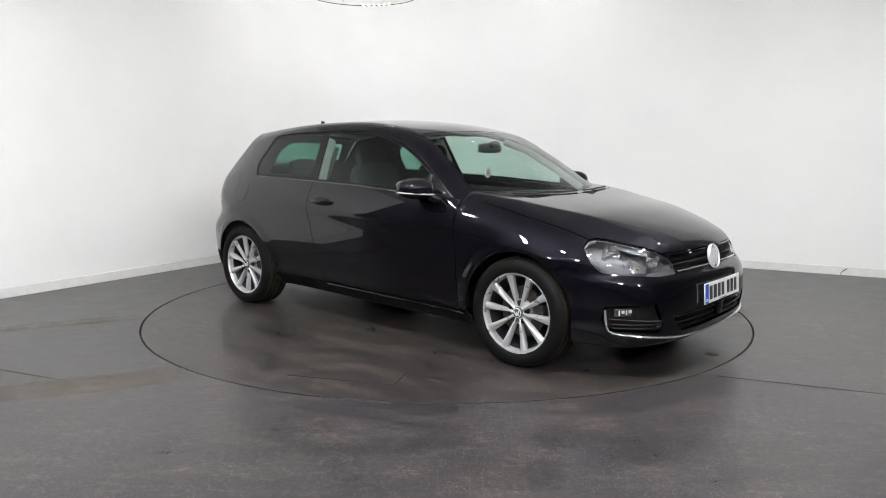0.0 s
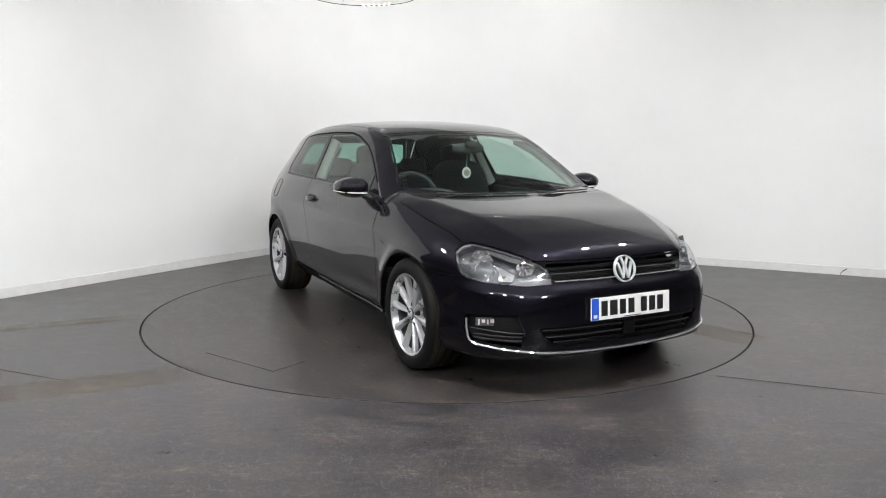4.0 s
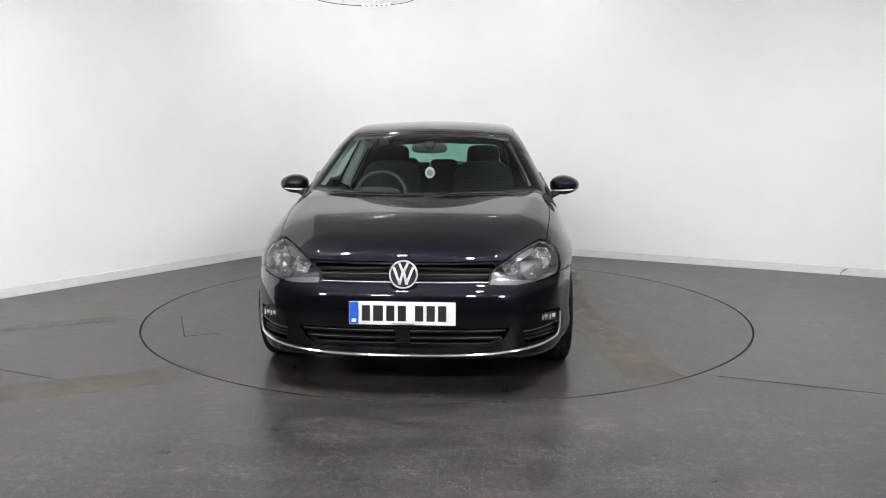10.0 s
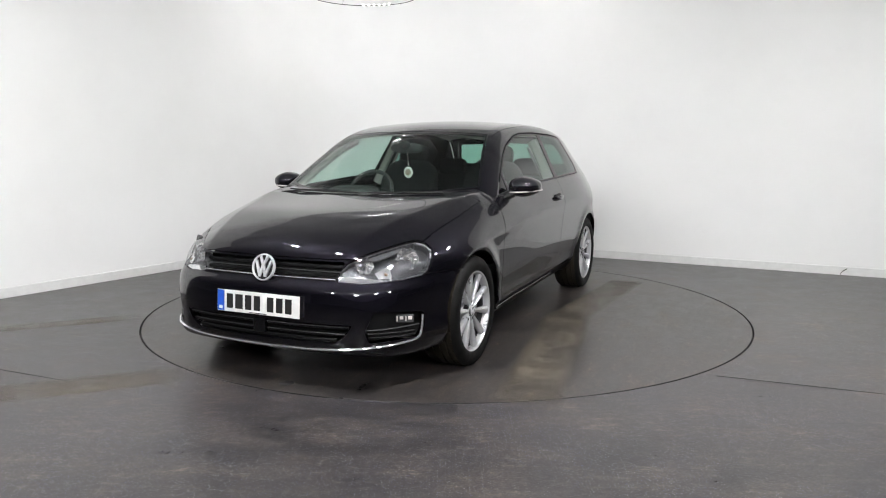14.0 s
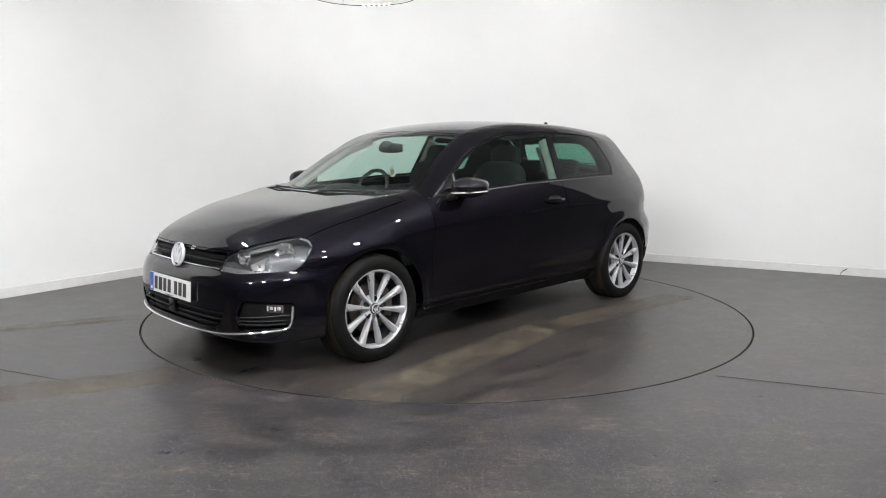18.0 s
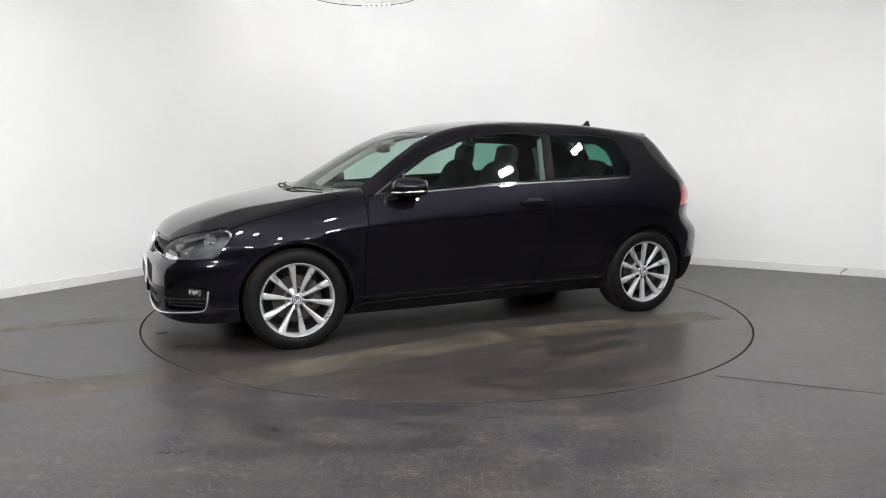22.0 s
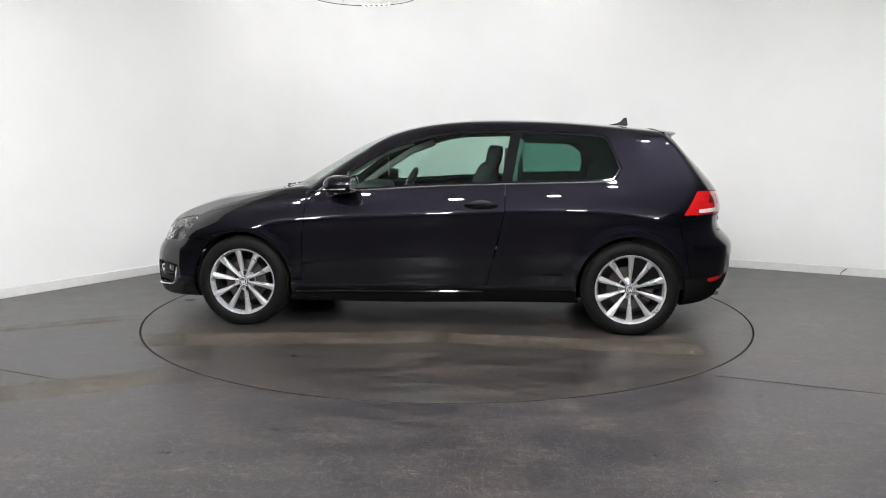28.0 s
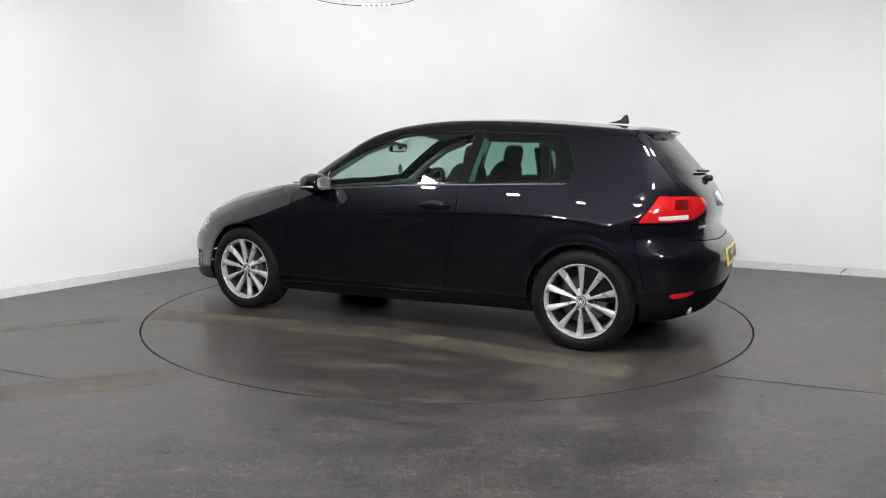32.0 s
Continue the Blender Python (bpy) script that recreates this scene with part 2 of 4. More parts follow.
def prism(pts, depth, place=None, bevel=0.0):
    """A flat outline of points (u, v), given the depth along +w, set by the matrix place."""
    bm = bmesh.new()
    vs = [bm.verts.new((u, v, 0)) for u, v in pts]
    f = bm.faces.new(vs)
    ex = bmesh.ops.extrude_face_region(bm, geom=[f])
    bmesh.ops.translate(bm, vec=(0, 0, depth), verts=[v for v in ex["geom"] if isinstance(v, bmesh.types.BMVert)])
    if bevel:
        bmesh.ops.bevel(bm, geom=bm.edges[:], offset=bevel, segments=2, affect="EDGES", profile=0.6)
    if place:
        bm.transform(place)
    return bm


def lathe(profile, n=64, place=None):
    """Turn a profile of (radius, height) about z."""
    bm = bmesh.new()
    rings = [[bm.verts.new((r * math.cos(2 * math.pi * i / n), r * math.sin(2 * math.pi * i / n), h)) for i in range(n)] for r, h in profile]
    for a, b in zip(rings, rings[1:]):
        for i in range(n):
            bm.faces.new((a[i], a[(i + 1) % n], b[(i + 1) % n], b[i]))
    if place:
        bm.transform(place)
    return bm


def tube(points, radius, n=8, closed=False, squash=1.0):
    """A round bar through the points."""
    pts = [Vector(q) for q in points]
    bm, rings = bmesh.new(), []
    m = len(pts)
    for i, q in enumerate(pts):
        d = (pts[(i + 1) % m] - pts[i - 1]) if closed or 0 < i < m - 1 else (pts[1] - pts[0] if i == 0 else pts[-1] - pts[-2])
        d.normalize()
        s = d.cross(Vector((0, 0, 1)))
        s = s.normalized() if s.length > 1e-4 else Vector((0, 1, 0))
        w = s.cross(d)
        rings.append([bm.verts.new(q + (s * math.cos(k * 2 * math.pi / n) + w * squash * math.sin(k * 2 * math.pi / n)) * radius) for k in range(n)])
    for i in range(m if closed else m - 1):
        a, b = rings[i], rings[(i + 1) % m]
        for k in range(n):
            bm.faces.new((a[k], a[(k + 1) % n], b[(k + 1) % n], b[k]))
    if not closed:
        bm.faces.new(rings[0]), bm.faces.new(rings[-1][::-1])
    return bm


def blob(cx, cy, cz, rx, ry, rz, power=2.6, n=20, k=14):
    """A rounded, slightly boxy cushion form."""
    bm, rows = bmesh.new(), []
    sp = lambda a: math.copysign(abs(a) ** (2 / power), a)
    for j in range(1, k):
        p = -math.pi / 2 + math.pi * j / k
        rows.append([bm.verts.new((cx + rx * sp(math.cos(p)) * sp(math.cos(a)), cy + ry * sp(math.cos(p)) * sp(math.sin(a)), cz + rz * sp(math.sin(p))))
                     for a in (2 * math.pi * i / n for i in range(n))])
    for a, b in zip(rows, rows[1:]):
        for i in range(n):
            bm.faces.new((a[i], a[(i + 1) % n], b[(i + 1) % n], b[i]))
    bm.faces.new(rows[0][::-1]), bm.faces.new(rows[-1])
    return bm


def spline(pts):
    """A natural cubic through (x, y) pairs, going on straight past its ends."""
    pts = sorted(pts)
    xs, ys = np.array([q[0] for q in pts], float), np.array([q[1] for q in pts], float)
    n, h = len(xs), np.diff(xs)
    a, r = np.eye(n), np.zeros(n)
    for i in range(1, n - 1):
        a[i, i - 1:i + 2] = h[i - 1], 2 * (h[i - 1] + h[i]), h[i]
        r[i] = 6 * ((ys[i + 1] - ys[i]) / h[i] - (ys[i] - ys[i - 1]) / h[i - 1])
    m2 = np.linalg.solve(a, r)
    s0 = (ys[1] - ys[0]) / h[0] - h[0] * (2 * m2[0] + m2[1]) / 6
    s1 = (ys[-1] - ys[-2]) / h[-1] + h[-1] * (m2[-2] + 2 * m2[-1]) / 6

    def at(x):
        x = np.asarray(x, float)
        c = np.clip(x, xs[0], xs[-1])
        i = np.clip(np.searchsorted(xs, c) - 1, 0, n - 2)
        u, w = xs[i + 1] - c, c - xs[i]
        y = (m2[i] * u ** 3 + m2[i + 1] * w ** 3) / (6 * h[i]) + (ys[i] / h[i] - m2[i] * h[i] / 6) * u + (ys[i + 1] / h[i] - m2[i + 1] * h[i] / 6) * w
        return y + s0 * np.minimum(x - xs[0], 0) + s1 * np.maximum(x - xs[-1], 0)
    return at


def in_outline(u, v, pts):
    """Signed distance to a closed outline, positive inside."""
    q = np.array(pts, float)
    d, inside = np.full(np.shape(u), 1e9), np.zeros(np.shape(u), bool)
    for (ax, ay), (bx, by) in zip(q, np.roll(q, -1, 0)):
        ex, ey = bx - ax, by - ay
        k = np.clip(((u - ax) * ex + (v - ay) * ey) / (ex * ex + ey * ey), 0, 1)
        d = np.minimum(d, np.hypot(u - ax - k * ex, v - ay - k * ey))
        if ay != by:
            inside ^= ((ay > v) != (by > v)) & (u < ax + (v - ay) * ex / ey)
    return np.where(inside, d, -d)


def smax(a, b, k):
    h = np.maximum(k - np.abs(a - b), 0) / k
    return np.maximum(a, b) + h * h * k / 4


# ---- the car's skin as one smooth form: x forward, y to its left, z up from the road ----
HALF_BASE, HUB_Z = 1.316, 0.305
plan_width = spline([(-2.1, .70), (-1.9, .808), (-1.65, .866), (-1.3, .889), (-.6, .897), (0, .899), (.6, .896), (1.0, .892), (1.35, .886), (1.65, .850), (1.9, .778), (2.15, .65)])
waist = spline([(-1.9, .70), (-1.6, .745), (-1.3, .795), (-.95, .816), (-.48, .810), (.23, .776), (.83, .745), (1.1, .712), (1.35, .672), (1.6, .635), (1.9, .60)])
bonnet_top = spline([(.8, .985), (1.1, .950), (1.3, .920), (1.5, .890), (1.65, .864), (1.8, .822), (1.9, .786), (2.0, .736), (2.08, .672), (2.13, .60)])
cabin_top = spline([(1.30, .850), (1.117, .955), (.838, 1.116), (.61, 1.243), (.4, 1.329), (.2, 1.382), (0, 1.412), (-.2, 1.429), (-.45, 1.434), (-.9, 1.420), (-1.27, 1.388), (-1.46, 1.368), (-1.75, 1.33)])
nose = spline([(.10, 2.02), (.16, 2.085), (.22, 2.118), (.30, 2.131), (.37, 2.134), (.42, 2.133), (.49, 2.126), (.53, 2.112), (.56, 2.084), (.60, 2.070), (.67, 2.060), (.75, 2.035), (.9, 1.96)])
nose_round = spline([(0, 0), (.15, .002), (.3, .010), (.5, .042), (.62, .090), (.7, .160), (.78, .275), (.85, .41), (.92, .60)])
stern = spline([(.15, -1.93), (.236, -2.0), (.377, -2.064), (.5, -2.078), (.6, -2.066), (.65, -2.022), (.70, -1.984), (.80, -1.988), (.905, -1.974), (1.0, -1.915), (1.06, -1.862), (1.27, -1.672), (1.4, -1.56)])
stern_round = spline([(0, 0), (.15, .002), (.3, .010), (.5, .045), (.62, .095), (.7, .15), (.78, .24), (.85, .37), (.92, .60)])
belly = spline([(-2.0, .235), (-1.75, .198), (-1.0, .178), (.9, .165), (1.6, .185), (1.9, .178), (2.15, .195)])


def half_width(x, z):
    d = z - waist(x)
    up = np.minimum(.006 * np.logaddexp(0, d / .006), .19)      # a soft fold along the waist line
    s = .30 * up + .75 * up ** 2 + .53 * np.maximum(d - .19, 0)
    e = np.maximum(-d, 0)
    s = s + .005 * (1 - np.exp(-(e / .055) ** 2)) + .92 * np.maximum(e - .25, 0) ** 2
    k = np.clip((np.where(x > 0, 1.20, 1.55) - np.abs(x)) / .70, 0, 1)
    s = s + .035 * np.maximum(e - .012, 0) * k * k * (3 - 2 * k)      # the doors tuck in below the waist
    s = s - .024 * np.exp(-((z - .29) / .055) ** 2)
    taper = np.clip((-.85 - x) / .8, 0, 2) ** 2 * .15 + np.clip((x - .2) / .8, 0, 1) ** 2 * .10
    s = s + taper * np.maximum(z - .98, 0)
    for hx in (HALF_BASE, -HALF_BASE):
        r = np.hypot(x - hx, z - HUB_Z)
        s = s - .011 * np.exp(-((r - .365) / .045) ** 2)
    return plan_width(x) - s


def top_height(x, y):
    lean = .30 * np.clip((x + .3) / .8, 0, 1) ** 2
    a = np.abs(y)
    fore = np.clip((x - 1.15) / .65, 0, 1)
    line = .70 - .27 * np.clip(x - 1.05, 0, 1)                         # the crease that runs from the pillar to the grille
    over = .006 * np.logaddexp(0, (a - line) / .006)
    hood = bonnet_top(x + (.10 + .16 * fore) * y ** 2) - (.012 + .048 * fore) * y ** 2 - .27 * over
    return np.maximum(hood, cabin_top(x + lean * y ** 2) - .09 * y ** 2)


def skin(x, y, z):
    a = np.abs(y)
    side = a - half_width(x, z)
    top = z - top_height(x, y)
    k = np.where(x > 0.9, .11, .075) if np.ndim(x) else .09
    f = smax(side, top, k)
    f = smax(f, x - nose(z) + nose_round(a), .07)
    f = smax(f, stern(z) - x + stern_round(a), .06)
    return smax(f, belly(x) - z, .03)


def slope(p):
    g, e = np.empty_like(p), 4e-4
    for i in range(3):
        d = np.zeros(3)
        d[i] = e
        g[:, i] = (skin(*(p + d).T) - skin(*(p - d).T)) / (2 * e)
    return g


def settle(p, rounds=4):
    for _ in range(rounds):
        g = slope(p)
        p = p - g * np.clip(skin(*p.T) / np.maximum((g * g).sum(1), .05), -.02, .02)[:, None]
    g = slope(p)
    return p, g / np.linalg.norm(g, axis=1)[:, None]


def net_skin(step=.0145):
    """Mesh the form by surface nets, every vertex settled on it, with its true normal."""
    ax = [np.arange(-2.16, 2.24, step), np.arange(-.972, .99, step), np.arange(.08, 1.52, step)]
    X, Y, Z = ax[0][:, None, None], ax[1][None, :, None], ax[2][None, None, :]
    f = skin(X, Y, Z)
    s = f < 0
    n = [len(q) - 1 for q in ax]
    acc, cnt = np.zeros((*n, 3)), np.zeros(n)
    for d in range(3):
        o1, o2 = [q for q in range(3) if q != d]
        for b1 in (0, 1):
            for b2 in (0, 1):
                lo = [slice(0, m) for m in n]
                lo[o1], lo[o2] = slice(b1, n[o1] + b1), slice(b2, n[o2] + b2)
                hi = list(lo)
                hi[d] = slice(1, n[d] + 1)
                fa, fb, cut = f[tuple(lo)], f[tuple(hi)], s[tuple(lo)] != s[tuple(hi)]
                t = np.where(cut, fa / np.where(cut, fa - fb, 1), 0)
                off = [0.0, 0.0, 0.0]
                off[o1], off[o2] = b1, b2
                off[d] = t
                for i in range(3):
                    acc[..., i] += np.where(cut, off[i], 0)
                cnt += cut
    cell = cnt > 0
    ids = np.full(n, -1)
    ids[cell] = np.arange(cell.sum())
    at = np.argwhere(cell)
    p = np.stack([ax[i][at[:, i]] + step * acc[cell][:, i] / cnt[cell] for i in range(3)], 1)
    faces = []
    for d in range(3):
        o1, o2 = [(1, 2), (2, 0), (0, 1)][d]
        lo = [slice(1, m) for m in n]
        lo[d] = slice(0, n[d])
        hi = list(lo)
        hi[d] = slice(1, n[d] + 1)
        cut = s[tuple(lo)] != s[tuple(hi)]
        w = np.argwhere(cut) + np.array([0 if i == d else 1 for i in range(3)])
        out = s[tuple(lo)][cut]
        q = []
        for b1, b2 in ((1, 1), (0, 1), (0, 0), (1, 0)):
            c = w.copy()
            c[:, o1] -= b1
            c[:, o2] -= b2
            q.append(ids[c[:, 0], c[:, 1], c[:, 2]])
        q = np.stack(q, 1)
        q[~out] = q[~out][:, ::-1]
        faces.append(q)
    q = np.concatenate(faces)
    p, nrm = settle(p)
    return p, nrm, np.concatenate([q[:, [0, 1, 2]], q[:, [0, 2, 3]]])


def clip(m, g):
    """The part of a triangle mesh where g, given at its vertices, is positive, cut cleanly along g = 0."""
    V, N, T = m
    s = g > 0
    c = s[T].sum(1)
    keep, new_v, new_n, new_t = [T[c == 3]], [], [], []
    one, two = T[c == 1], T[c == 2]
    r1 = np.argmax(s[one], 1) if len(one) else np.zeros(0, int)
    r2 = np.argmin(s[two], 1) if len(two) else np.zeros(0, int)
    roll = lambda t, r: np.stack([t[np.arange(len(t)), (r + i) % 3] for i in range(3)], 1) if len(t) else t.reshape(0, 3)
    one, two = roll(one, r1), roll(two, r2)
    ed = np.concatenate([one[:, [0, 1]], one[:, [0, 2]], two[:, [0, 1]], two[:, [0, 2]]])
    if len(ed):
        key = np.sort(ed, 1)
        uq, inv = np.unique(key, axis=0, return_inverse=True)
        inv = inv.ravel()
        ga, gb = g[uq[:, 0]], g[uq[:, 1]]
        t = (ga / (ga - gb))[:, None]
        base = len(V)
        V = np.concatenate([V, V[uq[:, 0]] * (1 - t) + V[uq[:, 1]] * t])
        nn = N[uq[:, 0]] * (1 - t) + N[uq[:, 1]] * t
        N = np.concatenate([N, nn / np.linalg.norm(nn, axis=1)[:, None]])
        k, l = len(one), len(two)
        i0, i1, i2, i3 = base + inv[:k], base + inv[k:2 * k], base + inv[2 * k:2 * k + l], base + inv[2 * k + l:]
        keep += [np.stack([one[:, 0], i0, i1], 1), np.stack([i2, two[:, 1], two[:, 2]], 1), np.stack([i2, two[:, 2], i3], 1)]
    T = np.concatenate(keep)
    used, back = np.unique(T, return_inverse=True)
    return V[used], N[used], back.reshape(-1, 3)


def shell(name, m, material, parent, thick=.006, sink=0.0, label="", inner=None):
    """Give a piece of the skin its thickness inward and link it; sink sets it below the skin."""
    V, N, T = m
    if not len(T):
        return None
    V = V - N * sink
    n = len(V)
    e = np.concatenate([T[:, [0, 1]], T[:, [1, 2]], T[:, [2, 0]]])
    k = np.sort(e, 1)
    uq, inv, num = np.unique(k[:, 0] * np.int64(n) + k[:, 1], return_inverse=True, return_counts=True)
    rim = e[num[inv.ravel()] == 1]
    w1 = np.stack([rim[:, 1], rim[:, 0], rim[:, 0] + n], 1)
    w2 = np.stack([rim[:, 1], rim[:, 0] + n, rim[:, 1] + n], 1)
    P = np.concatenate([V, V - N * thick])
    F = np.concatenate([T, T[:, ::-1] + n, w1, w2])
    me = bpy.data.meshes.new(name)
    me.vertices.add(len(P)), me.loops.add(F.size), me.polygons.add(len(F))
    me.vertices.foreach_set("co", P.ravel())
    me.loops.foreach_set("vertex_index", F.ravel())
    me.polygons.foreach_set("loop_start", np.arange(len(F)) * 3)
    me.polygons.foreach_set("use_smooth", np.ones(len(F), bool))
    me.update(calc_edges=True)
    a, b, c = P[F[:, 0]], P[F[:, 1]], P[F[:, 2]]
    fn = np.cross(b - a, c - a)
    fn /= np.maximum(np.linalg.norm(fn, axis=1), 1e-12)[:, None]
    ln = np.concatenate([N[T].reshape(-1, 3), -N[T[:, ::-1]].reshape(-1, 3), np.repeat(fn[2 * len(T):], 3, 0)])
    ev = np.empty(2 * len(me.edges), np.int32)
    me.edges.foreach_get("vertices", ev)
    ev = np.sort(ev.reshape(-1, 2), 1)
    rk = np.sort(np.concatenate([rim, rim + n]), 1).astype(np.int64)
    sharp = np.isin(ev[:, 0].astype(np.int64) * (2 * n) + ev[:, 1], rk[:, 0] * (2 * n) + rk[:, 1])
    me.attributes.new("sharp_edge", "BOOLEAN", "EDGE").data.foreach_set("value", sharp)
    me.normals_split_custom_set(ln.tolist())
    me.materials.append(material)
    if inner:
        me.materials.append(inner)
        me.polygons.foreach_set("material_index", (np.arange(len(F)) >= len(T)).astype(np.int32))
    ob = new(name, me)
    ob.parent = parent
    if label:
        tagged(ob, label)
    return ob


def islands(m):
    """Split a mesh into its connected pieces, largest first."""
    V, N, T = m
    lab = np.arange(len(V))
    while True:
        low = lab[T].min(1)
        nxt = lab.copy()
        np.minimum.at(nxt, T.ravel(), np.repeat(low, 3))
        nxt = nxt[nxt]
        if (nxt == lab).all():
            break
        lab = nxt
    tri = lab[T[:, 0]]
    ids, num = np.unique(tri, return_counts=True)
    out = []
    for i in ids[np.argsort(-num)]:
        t = T[tri == i]
        used, back = np.unique(t, return_inverse=True)
        out.append((V[used], N[used], back.reshape(-1, 3)))
    return out


def shells(name, m, *rest_of, least=6, **more):
    """A shell for each connected piece of the mesh."""
    return [shell(name, q, *rest_of, **more) for q in islands(m) if len(q[2]) > least]


def skin_points(way, us, zs):
    """Points and normals of the skin at heights zs: 'front' or 'rear' at y = us, or 'side' (the left) at x = us."""
    us, zs = np.asarray(us, float), np.asarray(zs, float) + np.zeros(len(us))
    if way == "side":
        p = np.stack([us, half_width(us, zs), zs], 1)
    else:
        y = np.abs(us)
        p = np.stack([nose(zs) - nose_round(y) if way == "front" else stern(zs) + stern_round(y), us, zs], 1)
    p, n = settle(p, 4)
    return [(Vector(a), Vector(b)) for a, b in zip(p, n)]


def front_hit(u, z, side):
    """The skin at height z on the bearing u from the axle of the nose."""
    t = np.linspace(.3, 1.1, 1600)
    f = skin(1.2 + t * math.cos(u), side * t * math.sin(u), np.full(1600, z))
    k = t[np.argmax(f > 0)]
    return Vector((1.2 + k * math.cos(u), side * k * math.sin(u), z))


def skin_point(way, u, z):
    return skin_points(way, [u], [z])[0]


# ---- the showroom ----
CORNER, LEFT_DIR, RIGHT_DIR = Vector((-1.225, 4.083)), Vector((-.530, -.848)), Vector((.890, -.456))


def wall_line(inset=0.0, r=0.9, left=5.9, right=6.75, n=14):
    """The white wall's foot: left run, rounded corner, right run; inset moves it into the room."""
    a, b = CORNER + LEFT_DIR * r, CORNER + RIGHT_DIR * r
    line = [CORNER + LEFT_DIR * left]
    for i in range(n + 1):
        t = i / n
        line.append(a * (1 - t) ** 2 + CORNER * 2 * t * (1 - t) + b * t ** 2)
    line.append(CORNER + RIGHT_DIR * right)
    res = []
    for i, q in enumerate(line):
        d = (line[min(i + 1, len(line) - 1)] - line[max(i - 1, 0)]).normalized()
        res.append(q + Vector((d.y, -d.x)) * inset)
    return res


def wall_strip(name, inner, thick, z0, z1, material, label, category, bevel=0.0):
    bm = bmesh.new()
    a, b = wall_line(inner), wall_line(inner - thick)
    rows = [[bm.verts.new((q.x, q.y, z)) for q in ln] for ln, z in ((a, z0), (a, z1 - bevel), (wall_line(inner - bevel), z1), (b, z1), (b, z0))]
    for i in range(len(rows)):
        p, q = rows[i], rows[(i + 1) % len(rows)]
        for k in range(len(p) - 1):
            bm.faces.new((p[k], p[k + 1], q[k + 1], q[k]))
    bm.faces.new([r[0] for r in rows]), bm.faces.new([r[-1] for r in rows][::-1])
    ob = part(name, bm, material)
    return tagged(ob, label, category, kind="structure")


CEIL_Z = 3.42
wall_strip("wall_white", 0.0, 0.15, 0.0, CEIL_Z, WHITE, "smooth white painted showroom wall with a rounded corner", "wall", 0.004)
wall_strip("baseboard", 0.014, 0.0135, 0.0, 0.082, SKIRT, "low white skirting board along the foot of the white wall", "skirting", 0.004)
# the cable stub that sticks out over the skirting
q = CORNER + RIGHT_DIR * 5.72
cable = part("cable_stub", tube([(q.x - .03, q.y - .03, .010), (q.x - .01, q.y - .022, .035), (q.x + .03, q.y - .035, .066)], .0045), SEAM)
tagged(cable, "short dark cable end leaning on the white skirting", "cable")

TABLE_R, GAP = 2.215, 0.011
bm = bmesh.new()
outer = [bm.verts.new((x, y, 0)) for x, y in ((-14, -14), (14, -14), (14, 9), (-14, 9))]
ring_n = 160
hole = [bm.verts.new(((TABLE_R + GAP) * math.cos(2 * math.pi * i / ring_n), (TABLE_R + GAP) * math.sin(2 * math.pi * i / ring_n), 0)) for i in range(ring_n)]
es = [bm.edges.new((outer[i], outer[(i + 1) % 4])) for i in range(4)] + [bm.edges.new((hole[i], hole[(i + 1) % ring_n])) for i in range(ring_n)]
bmesh.ops.triangle_fill(bm, edges=es, use_beauty=True)
floor = part("floor", bm, VINYL, smooth=False)
for pl in floor.data.polygons:
    if pl.center.z > -.01 and pl.normal.z < 0:
        pl.flip()
tagged(floor, "dark speckled grey vinyl showroom floor, scuffed and dusty", "floor", kind="structure")
pit = part("floor_pit", lathe([(0.0, -.05), (TABLE_R + GAP, -.05), (TABLE_R + GAP, -.0005), (TABLE_R + GAP + .02, -.0005), (TABLE_R + GAP + .02, -.10), (0.0, -.10)], 160), SEAM)
tagged(pit, "dark pit floor under the turntable", "pit", kind="structure")


def flat_strip(name, pts, z, material, parent=None, label="", thick=.0012):
    return part(name, prism(pts, thick, Matrix.Translation((0, 0, z))), material, parent, label, smooth=False)


def seam_line(a, b, w):
    a, b = Vector(a), Vector(b)
    d = (b - a).normalized()
    s = Vector((-d.y, d.x)) * w / 2
    return [tuple(a - s), tuple(b - s), tuple(b + s), tuple(a + s)]


def streak(cx, cy, length, width, turn, parent=None):
    ob = part("floor_streak" if parent is None else "worn_streak", prism([(-length / 2, -width / 2), (length / 2, -width / 2), (length / 2, width / 2), (-length / 2, width / 2)], .0008), STREAK, parent, "" if parent is None else "brown scuffed streak", smooth=False)
    ob.matrix_basis = pose(cx, cy, .0006, 0, 0, turn)
    return ob


for row in ((-2.86, -2.36, 3.3, .33, 22.5), (-3.0, -.77, 1.75, .22, 26)):
    tagged(streak(*row), "brown scuffed streak on the grey vinyl floor", "floor mark", kind="structure")
for a, b in (((1.47, -1.77), (5.6, -3.40)), ((-2.0, -1.90), (-5.2, -.55))):
    ob = flat_strip("floor_seam", seam_line(a, b, .006), .0005, SEAM)
    tagged(ob, "thin dark welded seam between two vinyl sheets", "floor seam", kind="structure")

